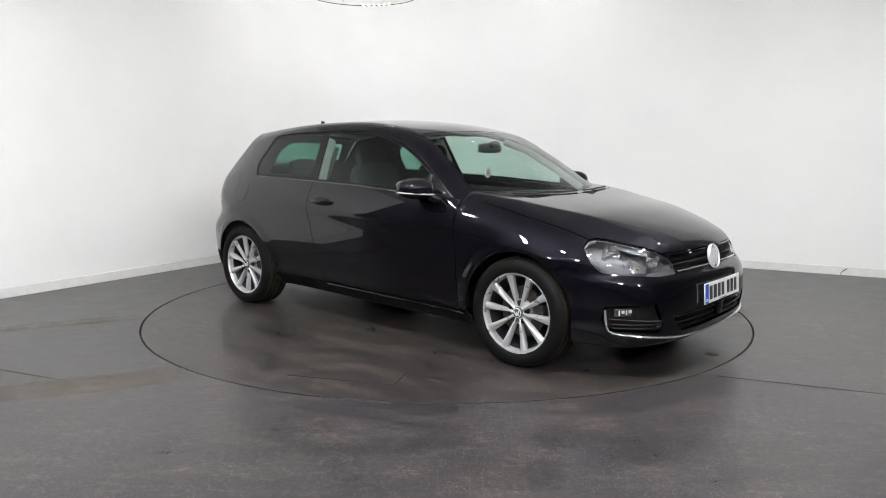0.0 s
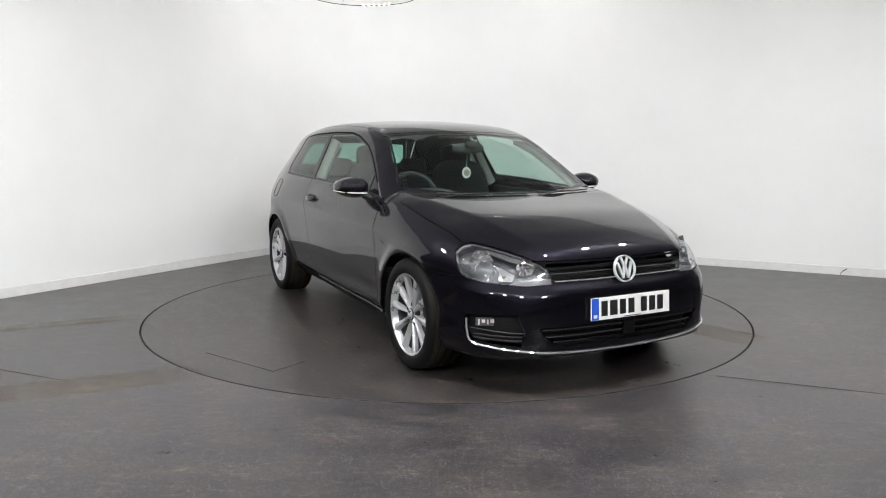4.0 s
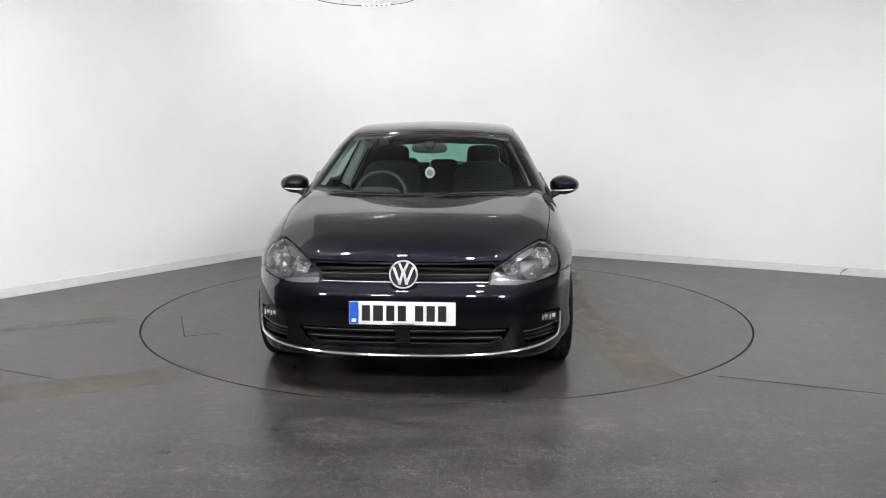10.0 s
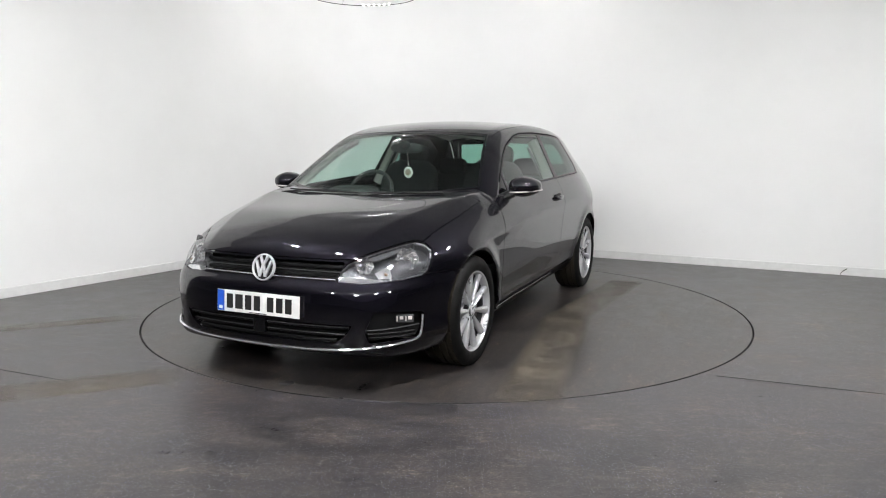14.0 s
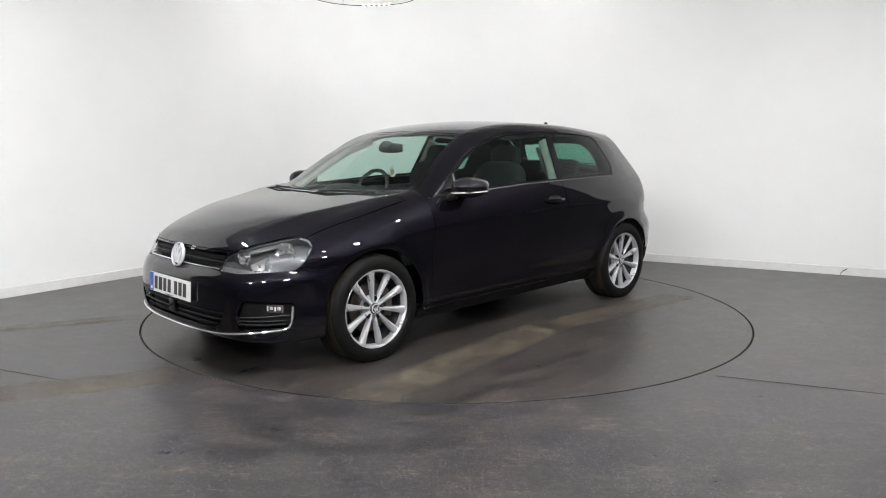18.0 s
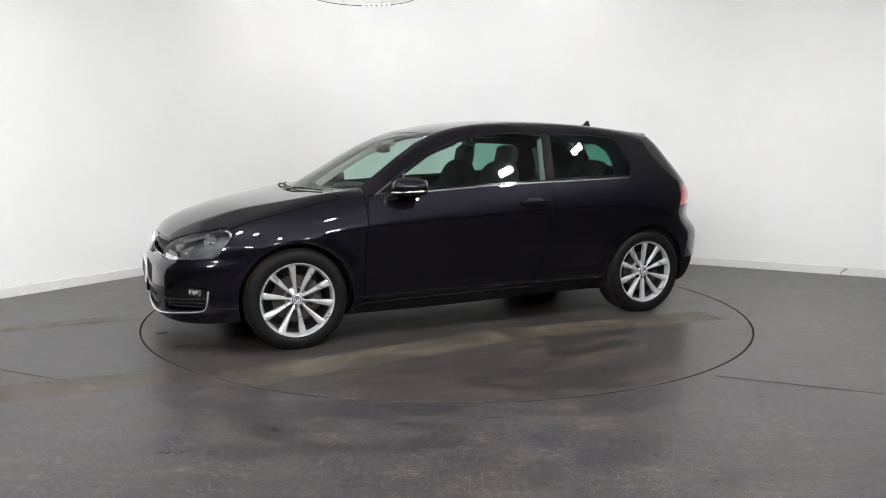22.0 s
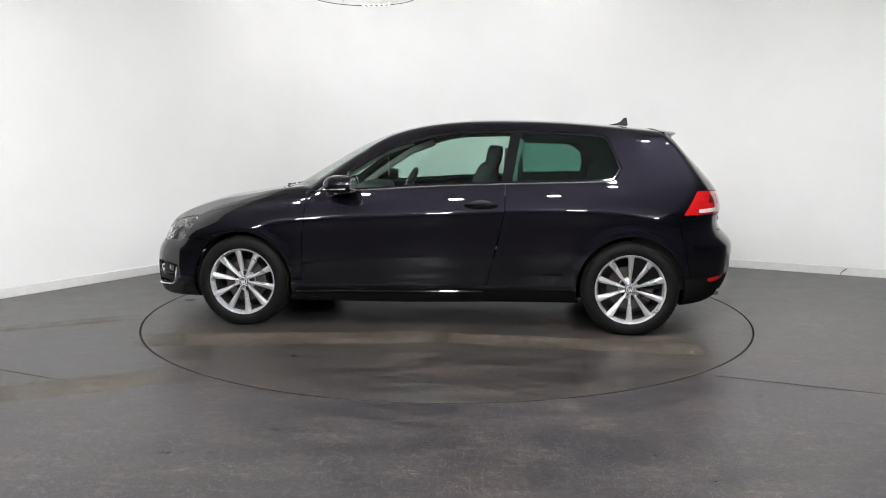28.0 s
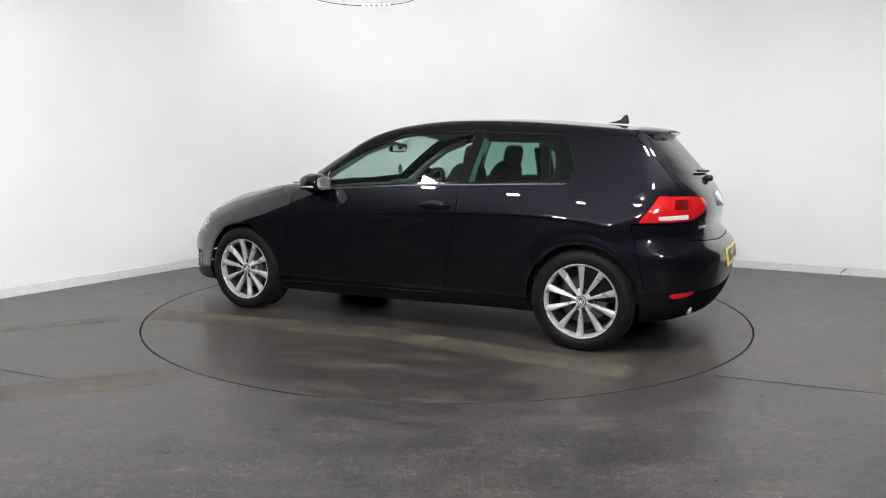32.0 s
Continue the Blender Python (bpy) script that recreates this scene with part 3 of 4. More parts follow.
# the hall behind the camera closes the place
for nm, x0, y0, x1, y1 in (("wall_south", -14, -14.2, 14, -14), ("wall_east", 14, -14, 14.2, 9), ("wall_west", -14.2, -14, -14, 9), ("wall_north", -14, 9, 14, 9.2)):
    ob = part(nm, boxes(((x0 + x1) / 2, (y0 + y1) / 2, CEIL_Z / 2, abs(x1 - x0), abs(y1 - y0), CEIL_Z)), DARK_HALL, smooth=False)
    tagged(ob, "plain grey hall wall", "wall", kind="structure")
ob = part("ceiling", boxes((0, -2.5, CEIL_Z + .1, 28.4, 23.4, .2)), CEIL, smooth=False)
tagged(ob, "plain pale grey showroom ceiling", "ceiling", kind="structure")

# ceiling floodlights, then the added wall and corner fill lamps
PANEL = glow("floodlight_glow", (0.995, 0.995, 1.0), PANEL_GLOW)
FLOOD_Z = 3.12
WALL_FILL_PANEL = glow("wall_fill_light", (0.995, 0.995, 1.0), WALL_FILL_GLOW)
def floodlight(wide, deep, label, up, glass):
    """A floodlight under its bracket, glowing downward along its own -z."""
    f = new("floodlight")
    tagged(f, label, "floodlight", "floodlights on the ceiling")
    part("housing", boxes((0, 0, .040, wide + .05, deep + .05, .06), bevel=.008), FIXTURE, f)
    part("diffuser", boxes((0, 0, .002, wide, deep, .008)), glass, f, "glowing white panel", smooth=False)
    part("bracket", tube([(0, 0, .06), (0, 0, .10), up], .012, 10), FIXTURE, f)
    return f


near = floodlight(.15, .09, "rectangular white ceiling floodlight with a bright panel", (0, 0, CEIL_Z - FLOOD_Z), PANEL)
# Added, unseen fill behind the camera that evens out the wall's brightness.
wall_fill = floodlight(.42, .30, "large added unseen fill lamp, tilted to brighten the white wall", (0, .36, .14), WALL_FILL_PANEL)
first = True
for fx, fy in ((-.6, -3.1), (.6, -3.1), (-1.5, -2.35), (1.5, -2.35), (-2.2, -1.45), (2.2, -1.45), (2.9, -.8)):
    m = pose(fx, fy, FLOOD_Z, 0, 0, math.degrees(math.atan2(fy, fx)) + 90)
    if first:
        near.matrix_basis, first = m, False
    else:
        copy_thing(near, m)
first = True
for fx, fy, ax, az in ((-4.0, -6.6, 1.2, 2.9), (-1.6, -6.9, -2.8, 2.9), (0.8, -6.9, -4.0, 2.9), (3.2, -6.7, -4.2, 2.9)):
    m = look((fx, fy, FLOOD_Z), (ax, 3.6, az))
    if first:
        wall_fill.matrix_basis, first = m, False
    else:
        copy_thing(wall_fill, m)
# Three more unseen lamps, added to lift the wall round its corner.
corner_fill = floodlight(.15, .12, "small added unseen fill lamp, tilted to brighten the wall's corner", (0, .30, .18), glow("corner_fill_light", (0.995, 0.995, 1.0), CORNER_FILL_GLOW))
corner_fill.matrix_basis = look((-.90, 1.75, FLOOD_Z), (-2.64, 4.2, .5))
copy_thing(corner_fill, look((-.77, 2.3, FLOOD_Z), (-1.79, 4.2, .6)))
copy_thing(corner_fill, look((.71, 1.75, FLOOD_Z), (1.88, 4.2, .6)))

# the hanging ring of small lamps
ring = new("ring_light")
tagged(ring, "round pale hanging ring light with small bright lamps", "ring light")
RING = glow("ring_lamp_glow", (1.0, 0.98, 0.94), RING_GLOW)
part("hoop", tube([(.592 * math.cos(a), .592 * math.sin(a), 0) for a in (2 * math.pi * i / 72 for i in range(72))], .0045, 8, True), LAMP_PALE, ring)
for i in range(6):
    a = radians(66 + 6 * i)
    part("lamp", lathe([(0.0, -.004), (.009, -.002), (.011, .006), (.009, .014), (0.0, .016)], 12, pose(.592 * math.cos(a), .592 * math.sin(a), 0)), RING, ring)
for i in range(3):
    a = 2 * math.pi * i / 3
    part("wire", tube([(.59 * math.cos(a), .59 * math.sin(a), .0), (.1 * math.cos(a), .1 * math.sin(a), CEIL_Z - 2.855)], .0012, 5), LAMP_PALE, ring)
ring.matrix_basis = pose(-.91, 2.63, 2.855)

# ---- the turntable ----
table = new("turntable")
tagged(table, "round vehicle turntable flush with the floor, covered in speckled dark vinyl", "turntable")
top = part("table_top", lathe([(0.0, 0.0), (1.2, 0.0), (TABLE_R - .003, 0.0), (TABLE_R - .003, -.012), (0.0, -.012)], 160), TABLE_VINYL, table)
part("table_rim", lathe([(TABLE_R - .003, -.0008), (TABLE_R, -.002), (TABLE_R, -.04), (TABLE_R - .2, -.04), (TABLE_R - .2, -.0125), (TABLE_R - .003, -.0125), (TABLE_R - .003, -.0008)], 160), SEAM, table)
streak(.86, 1.10, 2.05, .36, 9, table)
streak(-.85, 1.02, 1.75, .32, -4, table)
flat_strip("cover_seam", seam_line((.50, -1.915), (1.06, -1.655), .007), .0005, SEAM, table)
flat_strip("cover_seam", seam_line((1.06, -1.655), (.955, -1.445), .007), .0005, SEAM, table)
flat_strip("nick", seam_line((1.64, 1.35), (1.70, 1.395), .008), .0007, SEAM, table)
part("cap", lathe([(0.0, .002), (.036, .002), (.040, .0003), (.0, .0003)], 24, pose(2.09, .02, 0)), PLASTIC_IN, table, "round steel cover cap")

# ---- the car ----
car = new("car")
tagged(car, "glossy black three-door hatchback with silver alloy wheels parked on the turntable", "car")
rest = net_skin()
a_of = lambda V: np.abs(V[:, 1])


def arch(V, N):
    d = np.minimum(np.hypot(V[:, 0] - HALF_BASE, V[:, 2] - HUB_Z), np.hypot(V[:, 0] + HALF_BASE, V[:, 2] - HUB_Z))
    return np.maximum(d - .352, .52 - a_of(V))


DLO = [(.815, .922), (.483, .938), (-.058, .971), (-.473, .985), (-1.185, 1.006), (-1.205, 1.015), (-1.252, 1.088), (-1.25, 1.105), (-1.172, 1.285), (-1.15, 1.305), (-1.105, 1.319), (-.882, 1.335), (-.428, 1.344),
       (-.12, 1.336), (.035, 1.314), (.271, 1.247), (.43, 1.170), (.592, 1.067)]
pillar = lambda z: -.487 - (z - .977) * .174
dlo = lambda V: np.where((a_of(V) > .45) & (V[:, 2] > .88), in_outline(V[:, 0], V[:, 2], DLO), -1.0)
HEADLAMP = [(.458, .562), (.478, .615), (.52, .654), (.615, .690), (.73, .716), (.86, .738), (.94, .747), (.99, .736), (1.015, .706), (.99, .655), (.955, .598), (.915, .576), (.74, .566), (.60, .556)]
az_f = lambda V: np.arctan2(a_of(V), V[:, 0] - 1.2)
az_r = lambda V: np.arctan2(a_of(V), -1.2 - V[:, 0])
headlamp = lambda V, N: np.where(V[:, 0] > 1.35, .9 * in_outline(az_f(V), V[:, 2], HEADLAMP), -1.0)
TAIL = [(.947, .950), (1.091, .795), (1.06, .792), (.712, .800), (.60, .826), (.482, .876), (.478, .895), (.500, .922), (.54, .934), (.722, .945)]
tail = lambda V, N: np.where(V[:, 0] < -1.45, .85 * in_outline(az_r(V), V[:, 2], TAIL), -1.0)
WS = [(-.710, .978), (-.45, .950), (0, .938), (.45, .950), (.710, .978), (.562, 1.300), (.540, 1.318), (.3, 1.334), (0, 1.340), (-.3, 1.334), (-.540, 1.318), (-.562, 1.300)]
screen = lambda V, N: np.where((V[:, 0] > .1) & (N[:, 0] > .25) & (V[:, 2] > .9), in_outline(V[:, 1], V[:, 2], WS), -1.0)
RW = [(-.575, 1.062), (-.50, 1.040), (0, 1.030), (.50, 1.040), (.575, 1.062), (.50, 1.285), (0, 1.300), (-.50, 1.285)]
backlight = lambda V, N: np.where(V[:, 0] < -1.4, in_outline(V[:, 1], V[:, 2], RW), -1.0)
bonnet_edge = spline([(.85, .772), (1.3, .768), (1.6, .735), (1.8, .70), (1.95, .63), (2.05, .52), (2.12, .45)])


def bonnet(V, N):
    x, a, z = V[:, 0], a_of(V), V[:, 2]
    cowl = 1.205 - .33 * a ** 2
    g = np.minimum(np.minimum(bonnet_edge(x) - a, x - cowl), z - .668)
    return np.where(z > .55, g, -1.0)


GRILLE = [(-.452, .656), (-.415, .568), (.415, .568), (.452, .656)]
grille = lambda V, N: np.where((V[:, 0] > 1.7), in_outline(V[:, 1], V[:, 2], GRILLE), -1.0)
INTAKE = [(-.525, .352), (-.49, .295), (-.43, .256), (.43, .256), (.49, .295), (.525, .352)]
intake = lambda V, N: np.where(V[:, 0] > 1.7, in_outline(V[:, 1], V[:, 2], INTAKE), -1.0)
FOG = [(.64, .418), (.78, .412), (.905, .400), (.914, .33), (.888, .282), (.86, .272), (.70, .268), (.62, .262), (.598, .32)]
fog = lambda V, N: np.where(V[:, 0] > 1.5, .9 * in_outline(az_f(V), V[:, 2], FOG), -1.0)
front_bumper = lambda V, N: np.minimum(V[:, 0] - 1.45, .568 + .02 * (a_of(V) > .7) - V[:, 2])
DOOR = [(.838, .925), (.872, .72), (.885, .587), (.892, .30), (.880, .272), (-.335, .285), (-.352, .30), (-.391, .375), (-.489, .81), (-.489, .99), (-.058, .978), (.483, .945)]
door = lambda V, N: np.where(a_of(V) > .5, in_outline(V[:, 0], V[:, 2], DOOR), -1.0)
fender = lambda V, N: np.where((a_of(V) > .4), np.minimum(np.minimum(V[:, 0] - .865, V[:, 2] - .24), 1.0), -1.0)
tailgate = lambda V, N: np.minimum(np.minimum(.615 - .16 * np.maximum(V[:, 2] - 1.0, 0) - a_of(V), V[:, 2] - .655 - .08 * a_of(V) ** 2), np.minimum(-1.55 - V[:, 0], 1.318 - V[:, 2]))
rear_valance = lambda V, N: np.minimum(-1.58 - V[:, 0], .386 + .02 * np.maximum(.6 - a_of(V), 0) - V[:, 2])
REFLECTOR_LINE = [(.925, .374), (.80, .386), (.70, .393), (.74, .370), (.80, .354), (.865, .349)]
rear_reflector = lambda V, N: np.where(V[:, 0] < -1.5, .85 * in_outline(az_r(V), V[:, 2], REFLECTOR_LINE), -1.0)
rear_bumper = lambda V, N: np.minimum(-1.60 - .25 * (.785 - V[:, 2]) - V[:, 0], .786 - V[:, 2])
roof = lambda V, N: np.minimum(np.minimum(.585 - a_of(V), V[:, 2] - 1.30), np.minimum(V[:, 0] + 1.56, .5 - V[:, 0]))
underside = lambda V, N: -N[:, 2] - .55

whole = rest
rest = clip(rest, arch(rest[0], rest[1]))


def take(g, gap=.002):
    """Cut a region out of what is left of the skin, with a joint round it."""
    global rest
    v = g(rest[0], rest[1])
    piece = clip(rest, v - gap / 2)
    rest = clip(rest, -v - gap / 2)
    return piece


def pair(name, piece, material, parent=car, thick=.006, sink=0.0, label="", inner=None):
    l = shell(name, clip(piece, piece[0][:, 1]), material, parent, thick, sink, label, inner)
    r = shell(name, clip(piece, -piece[0][:, 1]), material, parent, thick, sink, label, inner)
    return l, r


p = take(lambda V, N: screen(V, N) - .012, .0)
ws_ob = shell("windscreen", p, GLASS_FRONT, car, .004, .001, "greenish windscreen", CLEAR)
shell("windscreen_seal", take(screen), GLOSSBLK, car, .006, .001)
p = take(lambda V, N: backlight(V, N) - .03, .0)
rw_ob = shell("rear_window", p, GLASS_REAR, car, .004, .001, "dark tinted rear window", CLEAR)
shell("rear_window_surround", take(backlight), GLOSSBLK, car, .006, .001)
dw = take(lambda V, N: np.minimum(np.minimum(dlo(V) - .019, V[:, 0] - pillar(V[:, 2]) - .030), .600 - .20 * (V[:, 2] - .94) - V[:, 0]), 0)
pair("door_window", dw, GLASS_SIDE, thick=.004, sink=.003, label="pale green door window", inner=CLEAR)
qw = take(lambda V, N: np.minimum(dlo(V) - .020, pillar(V[:, 2]) - .040 - V[:, 0]), 0)
pair("quarter_window", qw, GLASS_QUARTER, thick=.004, sink=.002, label="darker green tinted rear side window", inner=CLEAR)
pair("pillar_cover", take(lambda V, N: dlo(V) - .011, 0), GLOSSBLK, thick=.008, sink=.001, label="gloss black pillar cover")
trim = take(lambda V, N: dlo(V), .001)
pair("window_trim", clip(trim, np.minimum(1.012 - trim[0][:, 2], .008 - dlo(trim[0]))), TRIMGREY, thick=.010, label="thin satin line under the side windows")
pair("window_seal", clip(trim, np.maximum(trim[0][:, 2] - 1.012, dlo(trim[0]) - .008)), BLACKMAT, thick=.008, sink=.001, label="matt black window seal")
hl = take(headlamp, .004)
lens_l, lens_r = pair("headlight", hl, GLASS_LAMP, thick=.003, label="clear headlight with chrome reflectors", inner=CLEAR)
tl = take(tail, .003)
tail_l, tail_r = pair("tail_light", tl, RED_LENS, thick=.006, label="wide red tail light with a white strip")
gr, inl, fg = take(grille, .003), take(intake, .003), take(fog, .003)
bonnet_ob = shell("bonnet", take(bonnet, .005), PAINT, car, .008)
bumper_f = shell("front_bumper", take(front_bumper, .004), PAINT, car, .008)
doors = pair("door", take(door, .005), PAINT, thick=.010)
wings = take(fender, .004)
for sgn in (1, -1):
    for k, piece in enumerate(islands(clip(wings, sgn * wings[0][:, 1]))):
        if len(piece[2]) > 6:
            shell("front_wing" if k == 0 else "body_fillet", piece, PAINT, car, .008)
shell("tailgate", take(tailgate, .005), PAINT, car, .008)
reflectors = take(rear_reflector, .002)
valance = shell("rear_valance", take(rear_valance, .003), BLACKMAT, car, .008, .004, "black lower rear valance")
bumper_r = shell("rear_bumper", take(rear_bumper, .004), PAINT, car, .008)
shell("roof", take(roof, .003), PAINT, car, .008)
shell("underbody", take(underside, 0), BLACKPL, car, .01)
for sgn in (1, -1):
    for k, piece in enumerate(islands(clip(rest, sgn * rest[0][:, 1]))):
        if len(piece[2]) > 6:
            shell("side_panel" if k == 0 else "body_fillet", piece, PAINT, car, .010)

# headlamp insides: a grey plate, two fluted bowls, a wedge between them and a bright frame below and outside
def bowl(m, r, lens):
    """A reflector bowl of flutes, each tilted a little differently, with its bulb."""
    bm, n = bmesh.new(), 22
    rng = random.Random(round(r * 1e4))
    prof = [(1.0, .030), (.90, .014), (.66, .004), (.36, -.004), (.12, -.008)]
    rings = []
    for k, (q, h) in enumerate(prof):
        rings.append([])
        for i in range(n):
            a = 2 * math.pi * (i + .5) / n
            rr = r * q * (.90 + .13 * abs(math.cos(3 * a)) ** 1.5) * (1 if k < 2 else .97)
            rings[-1].append(bm.verts.new((rr * math.cos(a), rr * math.sin(a), h + rng.uniform(-.004, .004) * (0 < k < 4))))
    for p0, p1 in zip(rings, rings[1:]):
        for i in range(n):
            bm.faces.new((p0[i], p0[(i + 1) % n], p1[(i + 1) % n], p1[i]))
    bm.faces.new(rings[-1])
    bm.transform(m)
    part("reflector", bm, REFLECTOR, lens, "fluted chrome reflector", smooth=False)
    part("bulb", lathe([(0.0, .020), (.005, .019), (.007, .012), (.007, -.01)], 16, m), PALE_LENS, lens)
    part("bulb_shield", lathe([(0.0, .026), (.007, .025), (.008, .020), (.007, .019)], 16, m), REFLECTOR, lens)


for side, lens in ((1, lens_l), (-1, lens_r)):
    h = clip(hl, side * hl[0][:, 1])
    shell("housing", h, LAMP_PALE, lens, .006, .060, "grey lamp housing")
    u, z = az_f(h[0]), h[0][:, 2]
    rimg = headlamp(*h[:2])
    shells("bezel", clip(h, np.minimum(rimg - .003, np.maximum(.5765 + .010 * np.exp(-((u - .50) / .10) ** 2) - z, np.minimum(np.minimum(.011 - rimg, u - .93), .742 - z)))), REFLECTOR, lens, .01, .010, "chrome bezel")
    shells("lamp_rim", clip(h, np.minimum(.006 - rimg, rimg - .001)), LAMP_PALE, lens, .048, .012)
    for nm, mat, depth, line in (("wedge", REFLECTOR, .022, [(.672, .580), (.748, .580), (.738, .622), (.772, .655), (.735, .648), (.700, .628), (.655, .610)]),
                                 ("inner_wedge", LAMP_CLEAR, .020, [(.475, .580), (.640, .578), (.600, .600), (.520, .612), (.486, .612)]),
                                 ("brow", LAMP_PALE, .024, [(.50, .640), (.62, .684), (.73, .708), (.86, .731), (.84, .716), (.74, .690), (.66, .672), (.60, .668)])):
        shell(nm, clip(h, np.minimum(.85 * in_outline(u, z, line), rimg - .004)), mat, lens, .008, depth)
    for u, z, r, back in ((.835, .660, .060, .074), (.600, .637, .047, .056)):
        d = Vector((math.cos(u * .50), side * math.sin(u * .50), 0.03)).normalized()
        bowl(Matrix.Translation(front_hit(u, z, side) - d * back) @ d.to_track_quat("Z", "Y").to_matrix().to_4x4(), r, lens)
    c0 = front_hit(.700, .592, side)
    part("indicator_bulb", blob(c0.x - .030, c0.y - side * .012, .592, .008, .018, .009), AMBER, lens, "amber indicator")

# tail lamp insides
for side, lens in ((1, tail_l), (-1, tail_r)):
    h = clip(tl, side * tl[0][:, 1])
    w = clip(h, .85 * in_outline(az_r(h[0]), h[0][:, 2], [(.958, .808), (.962, .831), (.746, .838), (.733, .811)]))
    shell("reversing_lens", w, PALE_LENS, lens, .006, -.0015, "whitish reversing lens")
    w = clip(h, .85 * in_outline(az_r(h[0]), h[0][:, 2], [(.857, .868), (.838, .928), (.728, .926), (.742, .870)]))
    shell("inner_lens", w, RED_DEEP, lens, .006, -.0012)
    w = clip(h, .85 * in_outline(az_r(h[0]), h[0][:, 2], [(.706, .79), (.714, .95), (.722, .95), (.714, .79)]))
    shells("lens_joint", w, BLACKPL, lens, .006, -.0010)

# grille with slats, chrome line and round badge
g_back = shell("grille", gr, BLACKPL, car, .006, .045, "black grille with chrome lines")


def front_bar(name, z, half, out, r, material, parent, squash=1.0, n=36):
    ys = np.linspace(-half, half, n + 1)
    pts = [q + nn * out for q, nn in skin_points("front", ys, np.full(n + 1, z))]
    return part(name, tube(pts, r, 8, squash=squash), material, parent)


front_bar("slat", .640, .437, -.024, .006, BLACKPL, g_back, 1.6)
front_bar("slat", .592, .420, -.024, .006, BLACKPL, g_back, 1.6)
front_bar("chrome_strip", .610, .430, -.014, .0028, TRIMGREY, g_back)
front_bar("chrome_strip", .5705, .416, .002, .0045, CHROME, g_back)
i_back = shell("lower_intake", inl, BLACKPL, car, .006, .05, "black lower intake with slats")
for z, h in ((.335, .505), (.299, .482), (.270, .44)):
    front_bar("slat", z, h, -.016, .0065, BLACKPL, i_back, 1.2)
    if z > .28:
        front_bar("slat_edge", z + .004, h, -.010, .0022, TRIMGREY, i_back)
part("sensor_cover", boxes((2.126, 0, .318, .03, .075, .075), bevel=.006), GLOSSBLK, i_back)

# the long chrome line under the nose, turning up round the fog lamps
low = spline([(0, .2135), (.15, .214), (.34, .218), (.46, .224), (.59, .237), (.70, .250), (.755, .257)])
half_line = [(y, float(low(y))) for y in np.linspace(0, .755, 34)] + [(.772, .263), (.783, .275), (.789, .295), (.793, .33), (.796, .385)]
run = [(-y, z) for y, z in half_line[:0:-1]] + half_line
pts = [q + nn * .003 for q, nn in skin_points("front", [y for y, z in run], [z for y, z in run])]
part("chrome_line", tube(pts, .0068, 8), CHROME, bumper_f, "chrome line along the lower bumper")
fl, fr_ = pair("fog_recess", fg, BLACKPL, thick=.006, sink=.035, label="black fog lamp recess")
for side, rec in ((1, fl), (-1, fr_)):
    for z in (.306, .286):
        p0 = skin_points("front", side * np.array((.60, .66, .72, .775)), np.full(4, z))
        part("slat", tube([q - nn * .012 for q, nn in p0], .005, 6), BLACKPL, rec)
    p0 = skin_points("front", side * np.array((.585, .66, .72, .785)), np.array((.326, .329, .333, .338)))
    part("chrome_strip", tube([q - nn * .006 for q, nn in p0], .0028, 6), TRIMGREY, rec)
    q, nn = skin_point("front", side * .745, .373)
    m = Matrix.Translation(q - nn * .027) @ (nn * .6 + Vector((.6, 0, 0))).normalized().to_track_quat("Z", "Y").to_matrix().to_4x4()
    bm = bmesh.new()
    box(bm, 0, 0, 0, .100, .042, .024, .006, m)
    fo = part("fog_lamp", bm, LAMP_IN, rec, "small rectangular fog lamp")
    bm = bmesh.new()
    for k, (w, hgt) in enumerate(((.008, .028), (.018, .016), (.008, .024), (.020, .018))):
        box(bm, -.034 + .022 * k, .004 * (k % 2), .013, w, hgt, .006, .002, m)
    part("fog_lens", bm, PALE_LENS, rec)


def badge(parent, m, r, name="badge"):
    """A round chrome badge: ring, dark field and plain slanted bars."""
    m = m @ Matrix.Diagonal((1, 1, 1.7, 1))
    b = part(name, lathe([(r * .90, -.004), (r, 0), (r, .006), (r * .96, .009), (r * .90, .009), (r * .87, .005), (r * .87, -.004)], 48, m), SILVER, parent, "round chrome badge")
    part("field", lathe([(0.0, .002), (r * .88, .002), (r * .88, -.004)], 40, m), BLACKPL, b)
    for x0, y0, x1, y1 in ((-.66, .46, -.24, -.66), (-.24, -.66, 0, .30), (0, .30, .24, -.66), (.24, -.66, .66, .46), (-.30, .78, 0, .12), (0, .12, .30, .78)):
        d = Vector((x1 - x0, y1 - y0, 0)) * r
        bm = bmesh.new()
        mm = m @ Matrix.Translation(((x0 + x1) / 2 * r, (y0 + y1) / 2 * r, .005)) @ Matrix.Rotation(math.atan2(d.y, d.x), 4, "Z")
        box(bm, 0, 0, 0, d.length + r * .08, r * .17, .007, .0012, mm)
        part("bar", bm, SILVER, b)
    return b


def facing(q, nn, up=Vector((0, 0, 1))):
    """A pose at q whose z points along nn and whose y points up."""
    zz = Vector(nn).normalized()
    xx = up.cross(zz).normalized()
    yy = zz.cross(xx)
    return Matrix(((xx.x, yy.x, zz.x, q[0]), (xx.y, yy.y, zz.y, q[1]), (xx.z, yy.z, zz.z, q[2]), (0, 0, 0, 1)))


badge(car, facing((2.082, 0, .611), (1, 0, .22)), .071)


